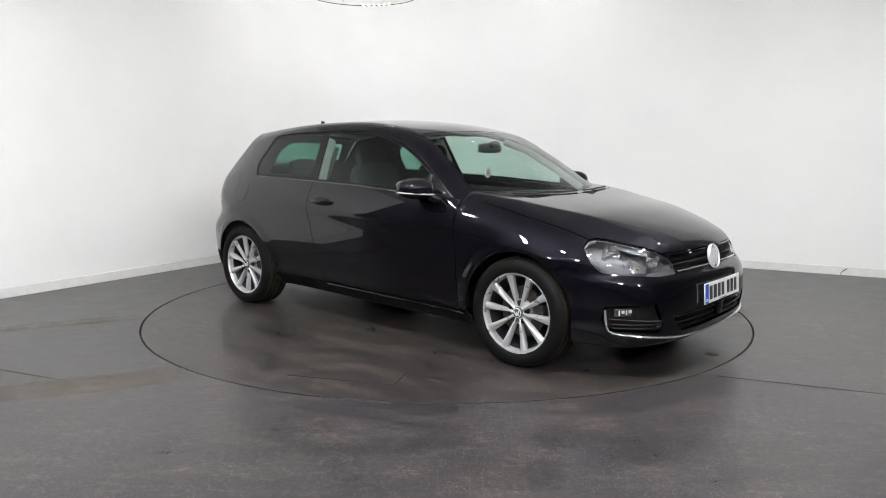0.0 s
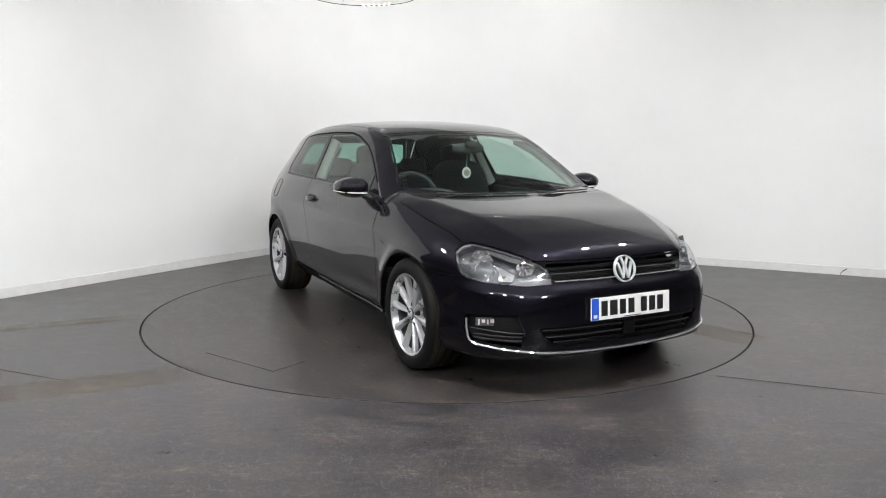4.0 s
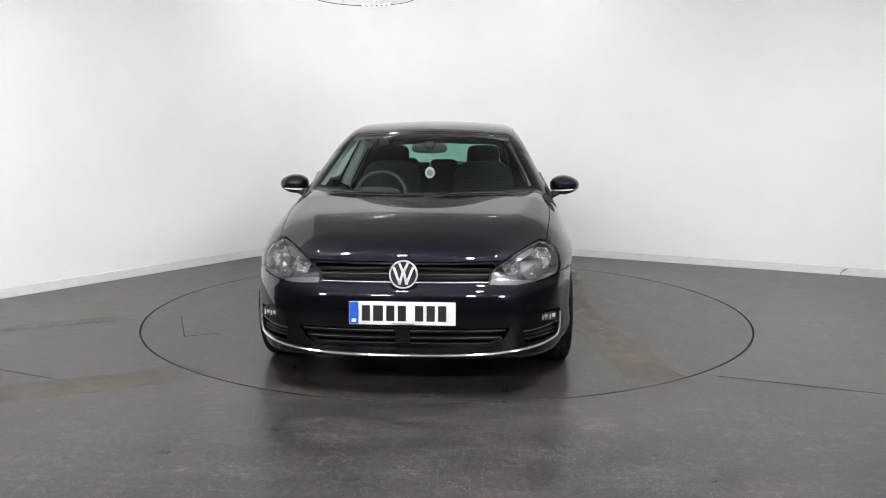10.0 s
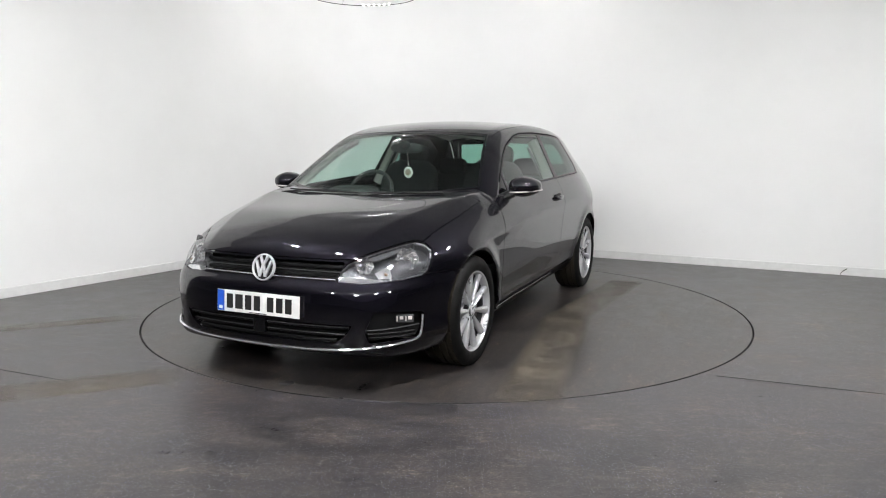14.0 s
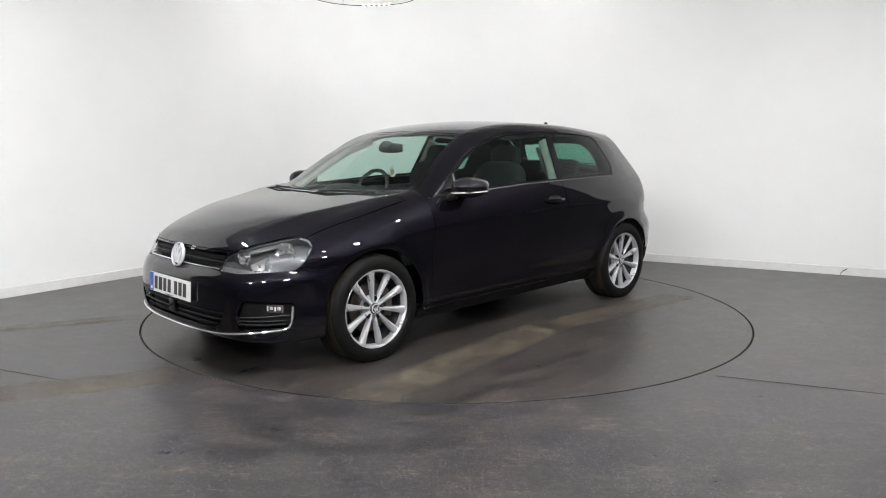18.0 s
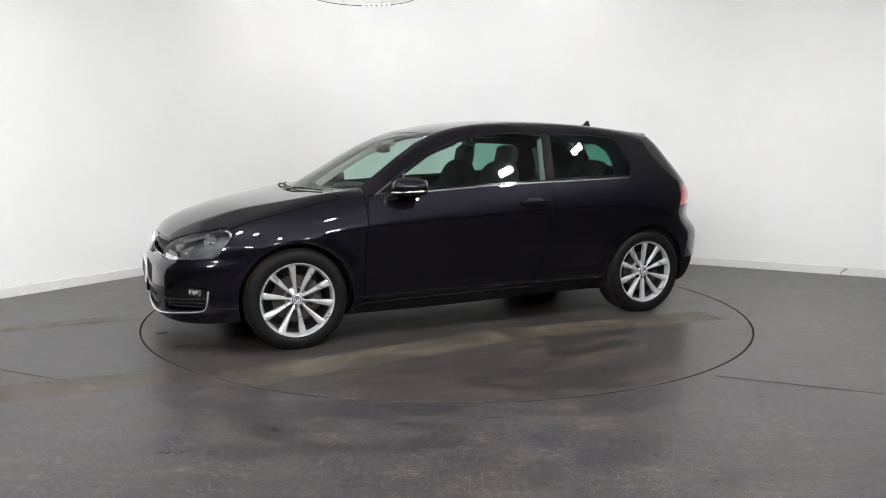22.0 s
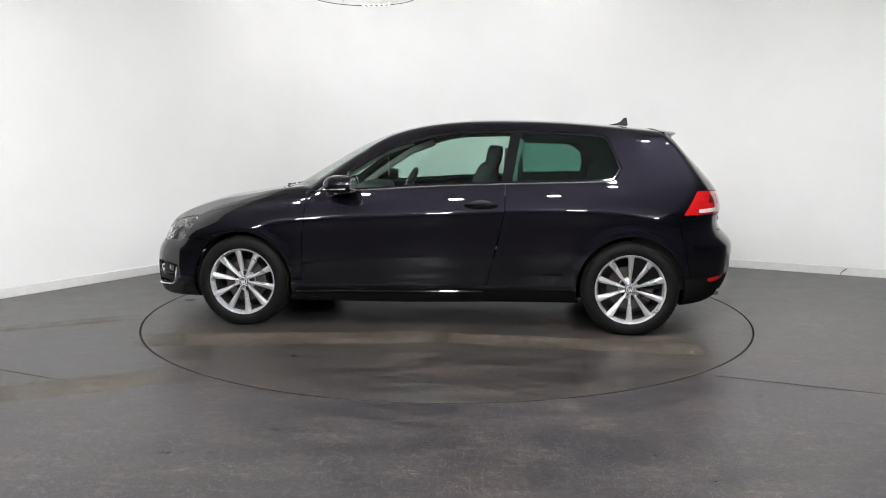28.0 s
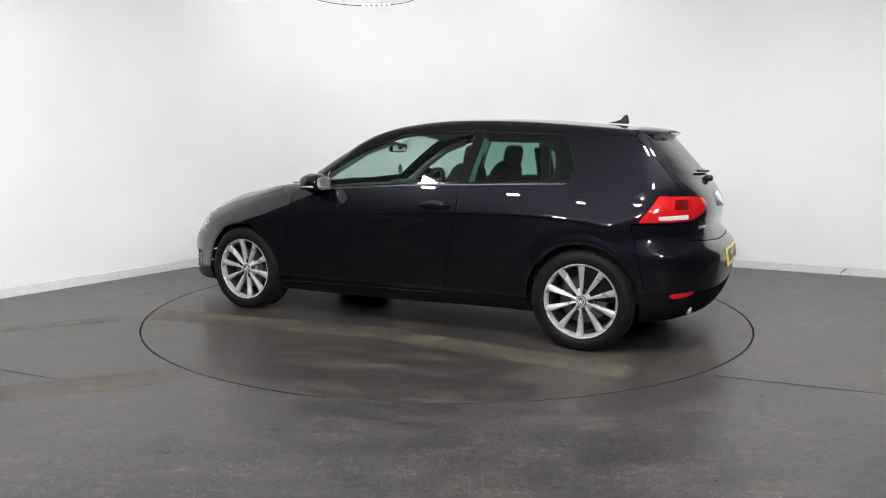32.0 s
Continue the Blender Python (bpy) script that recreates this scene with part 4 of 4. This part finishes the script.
def plate(name, m, back, label):
    """A number plate; its signs are plain bars."""
    p = part(name, prism([(-.26, -.0565), (.26, -.0565), (.26, .0565), (-.26, .0565)], .006, m, .0012), back, car, label, smooth=False)
    if back is WHITE_PL:
        part("blue_band", prism([(-.258, -.054), (-.213, -.054), (-.213, .054), (-.258, .054)], .0008, m @ Matrix.Translation((0, 0, .0062))), BLUE_PL, p, smooth=False)
        part("band_mark", prism([(-.247, -.045), (-.224, -.045), (-.224, -.028), (-.247, -.028)], .0006, m @ Matrix.Translation((0, 0, .0072))), WHITE_PL, p, smooth=False)
    x = -.197
    for k, w in enumerate((.050, .058, .050, .050, .0, .050, .050, .050)):
        if w:
            part("sign", prism([(x, -.038), (x + w - .010, -.038), (x + w - .010, .038), (x, .038)], .0008, m @ Matrix.Translation((0, 0, .0062))), INK, p, smooth=False)
            x += w + .006
        else:
            x += .028
    part("maker_line", prism([(-.05, -.0535), (.06, -.0535), (.06, -.0495), (-.05, -.0495)], .0006, m @ Matrix.Translation((0, 0, .0062))), INK, p, smooth=False)
    return p


plate("front_plate", facing((2.144, 0, .431), (1, 0, .06)), WHITE_PL, "white front number plate with dark bars")
plate("rear_plate", facing((-2.074, 0, .545), (-1, 0, .12)), YELLOW_PL, "yellow rear number plate with dark bars")


# wheels
def wheel():
    turn = Matrix.Rotation(-math.pi / 2, 4, "X")      # lathe axis to +y, the outer face
    w = part("wheel", lathe([(.2330, .094), (.2335, .099), (.229, .103), (.222, .101), (.2165, .093), (.213, .080), (.205, .05), (.198, 0), (.2, -.08), (.225, -.10)], 72, turn), ALLOY, car, "silver ten-spoke alloy wheel")
    bm = lathe([(.218, .085), (.228, .100), (.240, .110), (.258, .1145), (.278, .114), (.296, .107), (.307, .097), (.313, .085)], 96, turn)
    for v in bm.verts:
        v.co.z = max(v.co.z, -HUB_Z)
    part("tyre", bm, RUBBER, w, "black tyre wall")
    bm = lathe([(.313, .085), (.3165, .062), (.3165, .058), (.309, .056), (.309, .050), (.317, .048), (.3175, .014), (.309, .012), (.309, .005), (.3175, .003), (.3175, -.030), (.309, -.032), (.309, -.040), (.317, -.042),
                (.3165, -.062), (.313, -.085), (.300, -.105), (.27, -.113), (.22, -.10)], 96, turn)
    for k in range(64):
        a = 2 * math.pi * k / 64
        for sgn in (1, -1):
            box(bm, .3148, 0, sgn * .071, .0045, .018, .024, 0, turn @ Matrix.Rotation(a, 4, "Z") @ Matrix.Rotation(.12 * sgn, 4, "X"))
    for v in bm.verts:
        v.co.z = max(v.co.z, -HUB_Z)
    part("tread", bm, TREAD, w, "dusty grooved tread", smooth=False)
    rows = [(.030, .0085, .076, .030), (.062, .0072, .081, .032), (.10, .0110, .086, .032), (.15, .0155, .0905, .030), (.195, .0200, .0945, .028), (.217, .0235, .0975, .020)]
    for k in range(10):
        a = 2 * math.pi * k / 10 + math.pi / 2
        bm, secs = bmesh.new(), []
        for r, hw, h, dep in rows:
            skew = .35 * hw
            secs.append([bm.verts.new(q) for q in ((r, -hw, h - dep), (r, -hw, h - .0075), (r, -hw * .80, h - .0035), (r, skew, h + .0015), (r, hw * .80, h - .0035), (r, hw, h - .0075), (r, hw, h - dep))])
        for s0, s1 in zip(secs, secs[1:]):
            for i in range(7):
                bm.faces.new((s0[i], s0[(i + 1) % 7], s1[(i + 1) % 7], s1[i]))
        bm.faces.new(secs[0]), bm.faces.new(secs[-1][::-1])
        bm.transform(turn @ Matrix.Rotation(a, 4, "Z"))
        part("spoke", bm, ALLOY, w)
    part("hub", lathe([(.030, .076), (.038, .072), (.048, .064), (.068, .055), (.073, .048), (.073, .02)], 40, turn), ALLOY, w)
    for k in range(5):
        a = 2 * math.pi * k / 5 + math.pi / 2 + math.pi / 10
        m = turn @ Matrix.Rotation(a, 4, "Z") @ Matrix.Translation((.056, 0, .068))
        part("bolt_well", lathe([(0.0, .0025), (.0135, .0025), (.0150, .005), (.0165, .004), (.0165, -.012)], 20, m), SEAM, w)
        part("bolt", lathe([(0.0, .010), (.008, .010), (.0105, .008), (.0105, -.004)], 6, m), BLACKPL, w)
    cap = part("hub_cap", lathe([(0.0, .088), (.024, .0875), (.030, .085), (.033, .080), (.033, .07)], 40, turn), LAMP_IN, w, "hub cap with a round badge")
    bm = lathe([(.0235, .0885), (.026, .0895), (.0285, .0875), (.0285, .085), (.0235, .086)], 36, turn)
    for x0, y0, x1, y1 in ((-.62, .45, -.22, -.60), (-.22, -.60, 0, .25), (0, .25, .22, -.60), (.22, -.60, .62, .45)):
        d = Vector((x1 - x0, y1 - y0, 0)) * .027
        box(bm, 0, 0, 0, d.length, .005, .003, 0, turn @ Matrix.Translation(((x0 + x1) / 2 * .027, -(y0 + y1) / 2 * .027, .089)) @ Matrix.Rotation(-math.atan2(d.y, d.x), 4, "Z"))
    part("cap_mark", bm, SILVER, w)
    part("valve", lathe([(0.0, .02), (.004, .018), (.004, 0)], 8, turn @ Matrix.Rotation(-math.pi / 2 + .08, 4, "Z") @ Matrix.Translation((.207, 0, .066))), BLACKPL, w)
    part("brake_disc", lathe([(.06, .028), (.145, .028), (.145, .018), (.06, .018)], 48, turn), BRAKE, w, "worn steel brake disc")
    part("disc_bell", lathe([(0.0, .045), (.068, .043), (.072, .028)], 32, turn), CALIPER, w)
    bm = bmesh.new()
    for k in range(5):
        a = -.5 + k * .25 + math.pi
        box(bm, .128, 0, .024, .055, .036, .06, .006, turn @ Matrix.Rotation(a, 4, "Z"))
    part("caliper", bm, CALIPER, w)
    part("barrel", lathe([(.213, .075), (.203, .05), (.197, 0), (.199, -.09), (.06, -.095)], 64, turn), ALLOYDK, w)
    return w


w0 = wheel()
w0.matrix_basis = pose(HALF_BASE, .772, HUB_Z, 0, 8, 0)
copy_thing(w0, pose(-HALF_BASE, .762, HUB_Z, 0, 0, 0))
copy_thing(w0, pose(HALF_BASE, -.772, HUB_Z, 0, 14, 180))
copy_thing(w0, pose(-HALF_BASE, -.762, HUB_Z, 0, 3, 180))

# wheel housings and belly close the body below
for hx in (HALF_BASE, -HALF_BASE):
    for sy in (1, -1):
        n, bm = 28, bmesh.new()
        y0, y1 = sy * .50, sy * .785
        rows = []
        for r, y in ((.0, y0), (.362, y0), (.362, y1), (.352, y1 + sy * .012)):
            rows.append([bm.verts.new((hx + r * math.cos(-.25 + (math.pi + .5) * i / n), y, HUB_Z + r * math.sin(-.25 + (math.pi + .5) * i / n))) for i in range(n + 1)])
        for a, b in zip(rows, rows[1:]):
            for i in range(n):
                bm.faces.new((a[i], a[i + 1], b[i + 1], b[i]))
        bmesh.ops.remove_doubles(bm, verts=bm.verts, dist=1e-5)
        part("wheel_housing", bm, SEAM, car)
part("floor_pan", boxes((0, 0, .218, 1.86, 1.46, .06), (1.55, 0, .24, .95, .98, .05), (-1.56, 0, .29, .50, .98, .05)), SEAM, car, smooth=False)
part("bulkhead", boxes((1.00, 0, .56, .04, 1.4, .58)), SEAM, car, smooth=False)
part("boot_wall", boxes((-1.30, 0, .50, .05, 1.0, .5)), SEAM, car, smooth=False)

# ---- cabin ----
for sy, nm in ((-1, "driver_seat"), (1, "passenger_seat")):
    y = sy * .365
    seat = part(nm, blob(.12, y, .46, .27, .25, .085), FABRIC, car, "dark fabric seat")
    bm = blob(0, 0, .31, .075, .245, .335, 4.0)
    bm.transform(pose(-.17, y, .50, 0, -17, 0))
    part("backrest", bm, FABRIC, seat)
    bm = blob(0, 0, 0, .045, .132, .088, 3.6)
    bm.transform(pose(-.385, y, 1.158, 0, -10, 0))
    part("headrest", bm, FABRIC, seat)
    for k in (-1, 1):
        part("headrest_post", tube([(-.37, y + k * .055, 1.0), (-.385, y + k * .055, 1.15)], .006), CHROME, seat)
bench = part("rear_bench", blob(-.72, 0, .46, .25, .62, .09, 3.2), FABRIC, car, "dark fabric rear bench")
bm = blob(0, 0, .27, .07, .60, .30, 4.0)
bm.transform(pose(-.98, 0, .48, 0, -22, 0))
part("backrest", bm, FABRIC, bench)
for y, z in ((.36, 1.05), (0.0, 1.04), (-.36, 1.05)):
    bm = blob(0, 0, 0, .04, .125, .080, 4.5)
    bm.transform(pose(-1.17, y, z, 0, -15, 0))
    part("headrest", bm, FABRIC, bench)
part("parcel_shelf", boxes((-1.45, 0, .93, .5, 1.16, .02), bevel=.004), PLASTIC_IN, car)
bm = blob(.80, 0, .80, .34, .74, .125, 4.0, 32, 18)
dash = part("dashboard", bm, PLASTIC_IN, car, "dark moulded dashboard")
part("instrument_hood", blob(.60, -.365, .915, .13, .17, .045, 2.6), PLASTIC_IN, dash)
part("centre_stack", boxes((.52, 0, .72, .12, .26, .28), bevel=.02), PLASTIC_IN, dash)
part("centre_console", boxes((.15, 0, .45, .7, .20, .18), bevel=.03), PLASTIC_IN, car)
m = pose(.36, -.365, .885, 0, 64, 0)
sw = part("steering_wheel", tube([m @ Vector((.182 * math.cos(a), .182 * math.sin(a), 0)) for a in (2 * math.pi * i / 40 for i in range(40))], .0155, 10, True), PLASTIC_IN, car, "dark steering wheel")
bm = blob(0, 0, -.02, .065, .075, .03, 2.6)
bm.transform(m)
part("hub", bm, PLASTIC_IN, sw)
for a in (math.pi / 2, -math.pi / 2, 0):
    part("spoke", tube([m @ Vector((.05 * math.cos(a), .05 * math.sin(a), -.015)), m @ Vector((.178 * math.cos(a), .178 * math.sin(a), -.002))], .014, 8, squash=.6), LAMP_IN, sw)
part("column", tube([m @ Vector((0, 0, -.02)), m @ Vector((0, 0, -.32))], .045, 12), PLASTIC_IN, sw)
mir = part("cabin_mirror", blob(.462, 0, 1.222, .022, .125, .036, 3.0), PLASTIC_IN, car, "rear-view mirror on the windscreen")
part("mirror_stem", blob(.500, 0, 1.246, .035, .040, .028, 2.4), PLASTIC_IN, mir)
part("mirror_glass", boxes((.442, 0, 1.222, .003, .22, .056), bevel=.0012), CHROME, mir)
orn = part("hanging_ornament", lathe([(0.0, .006), (.030, .0055), (.042, .002), (.042, -.002), (.030, -.0055), (0.0, -.006)], 32, pose(.441, 0, 1.052, 0, 90, 0) @ Matrix.Diagonal((.95, .80, 1, 1))), PEARL, car, "small round white ornament on a cord")
part("picture", lathe([(0.0, .008), (.022, .0075), (.024, .005)], 24, pose(.441, 0, 1.052, 0, 90, 0)), GOLDISH, orn)
part("cord", tube([(.441, 0, 1.094), (.452, 0, 1.20)], .0016, 5), PEARL, orn)
V, N = whole[0], whole[1]
shell("boot_lining", clip(whole, np.minimum(np.minimum(-1.32 - V[:, 0], .985 - V[:, 2]), V[:, 2] - .30)), DARK_TRIM, car, .006, .034, "dark boot lining")
shell("headlining", clip(whole, np.minimum(np.minimum(.56 - np.abs(V[:, 1]), V[:, 2] - 1.28), np.minimum(V[:, 0] + 1.5, .33 - V[:, 0]))), LINING, car, .006, .03, "pale roof lining")
SEE = [(-.60, 1.035), (-.585, 1.285), (-.98, 1.275), (-1.075, 1.215), (-1.095, 1.14), (-1.085, 1.045)]
frame_of = np.minimum(in_outline(V[:, 0], V[:, 2], [(-.56, .90), (-.58, 1.33), (-1.15, 1.33), (-1.42, 1.2), (-1.42, .90)]), -in_outline(V[:, 0], V[:, 2], SEE))
for sgn in (1, -1):
    shell("rear_side_lining", clip(whole, np.where(sgn * V[:, 1] > .4, frame_of, -1.0)), DARK_TRIM, car, .006, .035, "dark inner side trim")


def along(*rows):
    """Points set inward from the side skin: rows of x, z, depth."""
    xs, zs, ds = zip(*rows)
    return [q - nn * d for (q, nn), d in zip(skin_points("side", xs, zs), ds)]


def mirrored(name, maker, material, parent=car, label=""):
    obs = []
    for sy in (1, -1):
        bm = maker()
        if sy < 0:
            bm.transform(Matrix.Diagonal((1, -1, 1, 1)))
        obs.append(part(name, bm, material, parent if not isinstance(parent, tuple) else parent[0 if sy > 0 else 1], label))
    return obs


mirrored("pillar_lining", lambda: tube(along((-.50, .95, .07), (-.53, 1.12, .06), (-.56, 1.30, .055)), .050, 8, squash=1.0), LINING, label="pale inner pillar trim")
mirrored("screen_pillar_lining", lambda: tube(along((.80, .98, .06), (.58, 1.11, .05), (.36, 1.235, .05), (.16, 1.30, .05)), .028, 8), LINING, label="pale inner pillar trim")
mirrored("belt", lambda: tube(along((-.50, 1.27, .10), (-.49, 1.0, .10), (-.47, .6, .10)), .024, 6, squash=.4), SEAM, label="dark seat belt")
mirrored("door_card", lambda: tube(along((.75, .83, .085), (.2, .86, .085), (-.45, .875, .085)), .045, 10, squash=1.6), PLASTIC_IN)

# ---- outer fittings ----
def mirror_body():
    bm = blob(0, 0, 0, .115, .098, .066, 2.3, 32, 22)
    for v in bm.verts:
        v.co.z *= 1 - .22 * max(0, v.co.y / .098)
        v.co.x -= .22 * max(0, v.co.y) ** 1.0
        v.co.x = max(v.co.x, -.088)
    bm.transform(pose(.602, .922, .980, 0, 0, -4))
    return bm


mbody = mirrored("door_mirror", mirror_body, PAINT, label="black door mirror with a chrome line")
mirrored("mirror_glass", lambda: blob(.513, .925, .980, .004, .080, .046, 3.2), CHROME, tuple(mbody))
mirrored("chrome_line", lambda: tube([(.530, .836, .948), (.62, .835, .946), (.69, .855, .946), (.713, .90, .948), (.695, .955, .951), (.635, 1.003, .955), (.545, 1.019, .958)], .0055, 8, squash=.9), PALE_LENS, tuple(mbody), "pale indicator strip")
mirrored("mirror_foot", lambda: tube([(.70, .775, .905), (.69, .82, .912), (.665, .87, .935)], .030, 12, squash=.75), BLACKPL, tuple(mbody))
mirrored("window_bar", lambda: tube(along((.606, .950, -.001), (.592, 1.01, -.001), (.580, 1.062, -.001)), .0075, 8), TRIMGREY, car, "satin window divider")
mirrored("sail", lambda: tube(along((.80, .928, -.002), (.70, .938, -.002), (.60, .946, -.002)), .008, 8), BLACKPL, tuple(mbody))


def handle_bar():
    q, nn = skin_point("side", -.333, .857)
    bm = blob(0, 0, 0, .112, .012, .0175, 3.0, 24, 12)
    for v in bm.verts:
        v.co.y += .022 - .012 * (v.co.x / .112) ** 2
    bm.transform(Matrix.Translation(q) @ pose(0, 0, 0, -12, 0, 0))
    return bm


def handle_bowl():
    q, nn = skin_point("side", -.333, .853)
    bm = blob(0, 0, 0, .075, .006, .034, 2.2, 24, 12)
    bm.transform(Matrix.Translation(q) @ pose(0, 0, 0, -12, 0, 0))
    return bm


mirrored("handle", handle_bar, PAINT, doors)
mirrored("handle_bowl", handle_bowl, SEAM, doors)
mirrored("sill_strip", lambda: tube([q + Vector((0, .004, 0)) for q, _ in skin_points("side", np.linspace(.94, -.345, 31), np.linspace(.243, .265, 31))], .012, 8, squash=.7), GLOSSBLK, car, "gloss black sill strip")
mirrored("sill_lower", lambda: tube([q - Vector((0, .02, 0)) for q, _ in skin_points("side", np.linspace(.94, -.99, 31), np.linspace(.192, .202, 31))], .014, 8, squash=1.2), BLACKMAT)
pair("reflector", reflectors, RED_LENS, bumper_r, .006, .002, "red bumper reflector")
for y in (.52, .60):
    part("exhaust_pipe", lathe([(.028, .08), (.032, .082), (.034, .07), (.034, -.12), (.028, -.12), (.027, .07), (.028, .08)], 28, Matrix.Translation((-1.85, y, .268)) @ Matrix.Rotation(-math.pi / 2, 4, "Y")), CHROME, car, "chrome exhaust tail pipe")

# roof spoiler
bm, secs = bmesh.new(), []
for i in range(25):
    y = -.495 + .99 * i / 24
    k = abs(y) / .495
    xe, zt = -1.688 + .125 * k ** 4, 1.350 - .030 * k ** 2
    secs.append([bm.verts.new(q) for q in ((-1.52, y, zt + .020), (-1.56, y, zt + .014), (xe + .01, y, zt - .004), (xe, y, zt - .012), (xe + .012, y, zt - .020), (max(xe + .02, -1.62), y, zt - .036), (-1.53, y, zt - .040))])
for s0, s1 in zip(secs, secs[1:]):
    for i in range(7):
        bm.faces.new((s0[i], s0[(i + 1) % 7], s1[(i + 1) % 7], s1[i]))
bm.faces.new(secs[0]), bm.faces.new(secs[-1][::-1])
spoiler = part("roof_spoiler", bm, PAINT, car)
part("brake_light", boxes((-1.672, 0, 1.322, .02, .26, .012), bevel=.003), RED_DEEP, spoiler)

# aerial, wipers, rear badge, fuel flap
bm = bmesh.new()
fin = [(.055, 0), (-.075, 0), (-.082, .012), (-.070, .060), (-.050, .058), (-.030, .030), (.0, .014)]
secs = [[bm.verts.new((x, s * (.017 if z < .02 else .006), z)) for x, z in fin] for s in (-1, 1)]
for i in range(len(fin)):
    bm.faces.new((secs[0][i], secs[0][(i + 1) % len(fin)], secs[1][(i + 1) % len(fin)], secs[1][i]))
bm.faces.new(secs[0][::-1]), bm.faces.new(secs[1])
bm.transform(pose(-1.29, 0, 1.394, 0, -4, 0))
part("roof_aerial", bm, BLACKPL, car, "black fin-shaped roof aerial")
for y0, y1 in ((-.56, .02), (.10, .56)):
    pts = []
    for i in range(13):
        y = y0 + (y1 - y0) * i / 12
        x = 1.165 - .30 * y * y
        pts.append((x, y, float(top_height(np.array(x), np.array(y))) + .009))
    wip = part("wiper", tube(pts, .007, 6, squash=.7), BLACKPL, car, "black windscreen wiper")
    ax, ay = pts[0][0] + .055, pts[0][1] - .03
    part("wiper_arm", tube([(ax, ay, float(top_height(np.array(ax), np.array(ay))) - .004), ((ax + pts[6][0]) / 2 + .01, (ay + pts[6][1]) / 2, pts[3][2]), (pts[6][0], pts[6][1], pts[6][2] + .004)], .006, 6), BLACKPL, wip)
rwp = part("rear_wiper", tube([q + nn * .016 for q, nn in skin_points("rear", (-.30, -.1, .05, .16), (1.056, 1.062, 1.066, 1.07))], .009, 6), BLACKPL, car, "black rear wiper")
q, nn = skin_point("rear", .0, 1.03)
part("wiper_boss", blob(q.x - .02, q.y, q.z, .03, .03, .022), BLACKPL, rwp)
q, nn = skin_point("rear", 0.0, .90)
badge(car, facing(q + nn * .002, nn), .052, "rear_badge")
for k in range(4):
    q, nn = skin_point("rear", .50 - .030 * k, .752)
    part("rear_emblem", prism([(-.011, -.011), (.011, -.011), (.011, .011), (-.011, .011)], .004, facing(q, nn), .001), CHROME, car)
q, nn = skin_point("side", -1.335, .885)
ca = np.linspace(0, 2 * math.pi, 40, endpoint=False)
cut = [q for q, _ in skin_points("side", -1.335 + .088 * np.sign(np.cos(ca)) * np.abs(np.cos(ca)) ** .6, .885 + .072 * np.sign(np.sin(ca)) * np.abs(np.sin(ca)) ** .6)]
part("fuel_flap_joint", tube([Vector((c.x, -c.y - .0003, c.z)) for c in cut], .0022, 5, True), SEAM, car)


def motions():
    """The table turns, and the car with it."""
    walk(table, [(t, pose(0, 0, 0, 0, 0, a)) for t, a in TURN])
    rows = []
    for t, a in TURN:
        c, s = math.cos(radians(a)), math.sin(radians(a))
        rows.append((t, pose(CAR_X * c - CAR_Y * s, CAR_X * s + CAR_Y * c, 0.0012, 0, 0, a)))
    walk(car, rows)


motions()
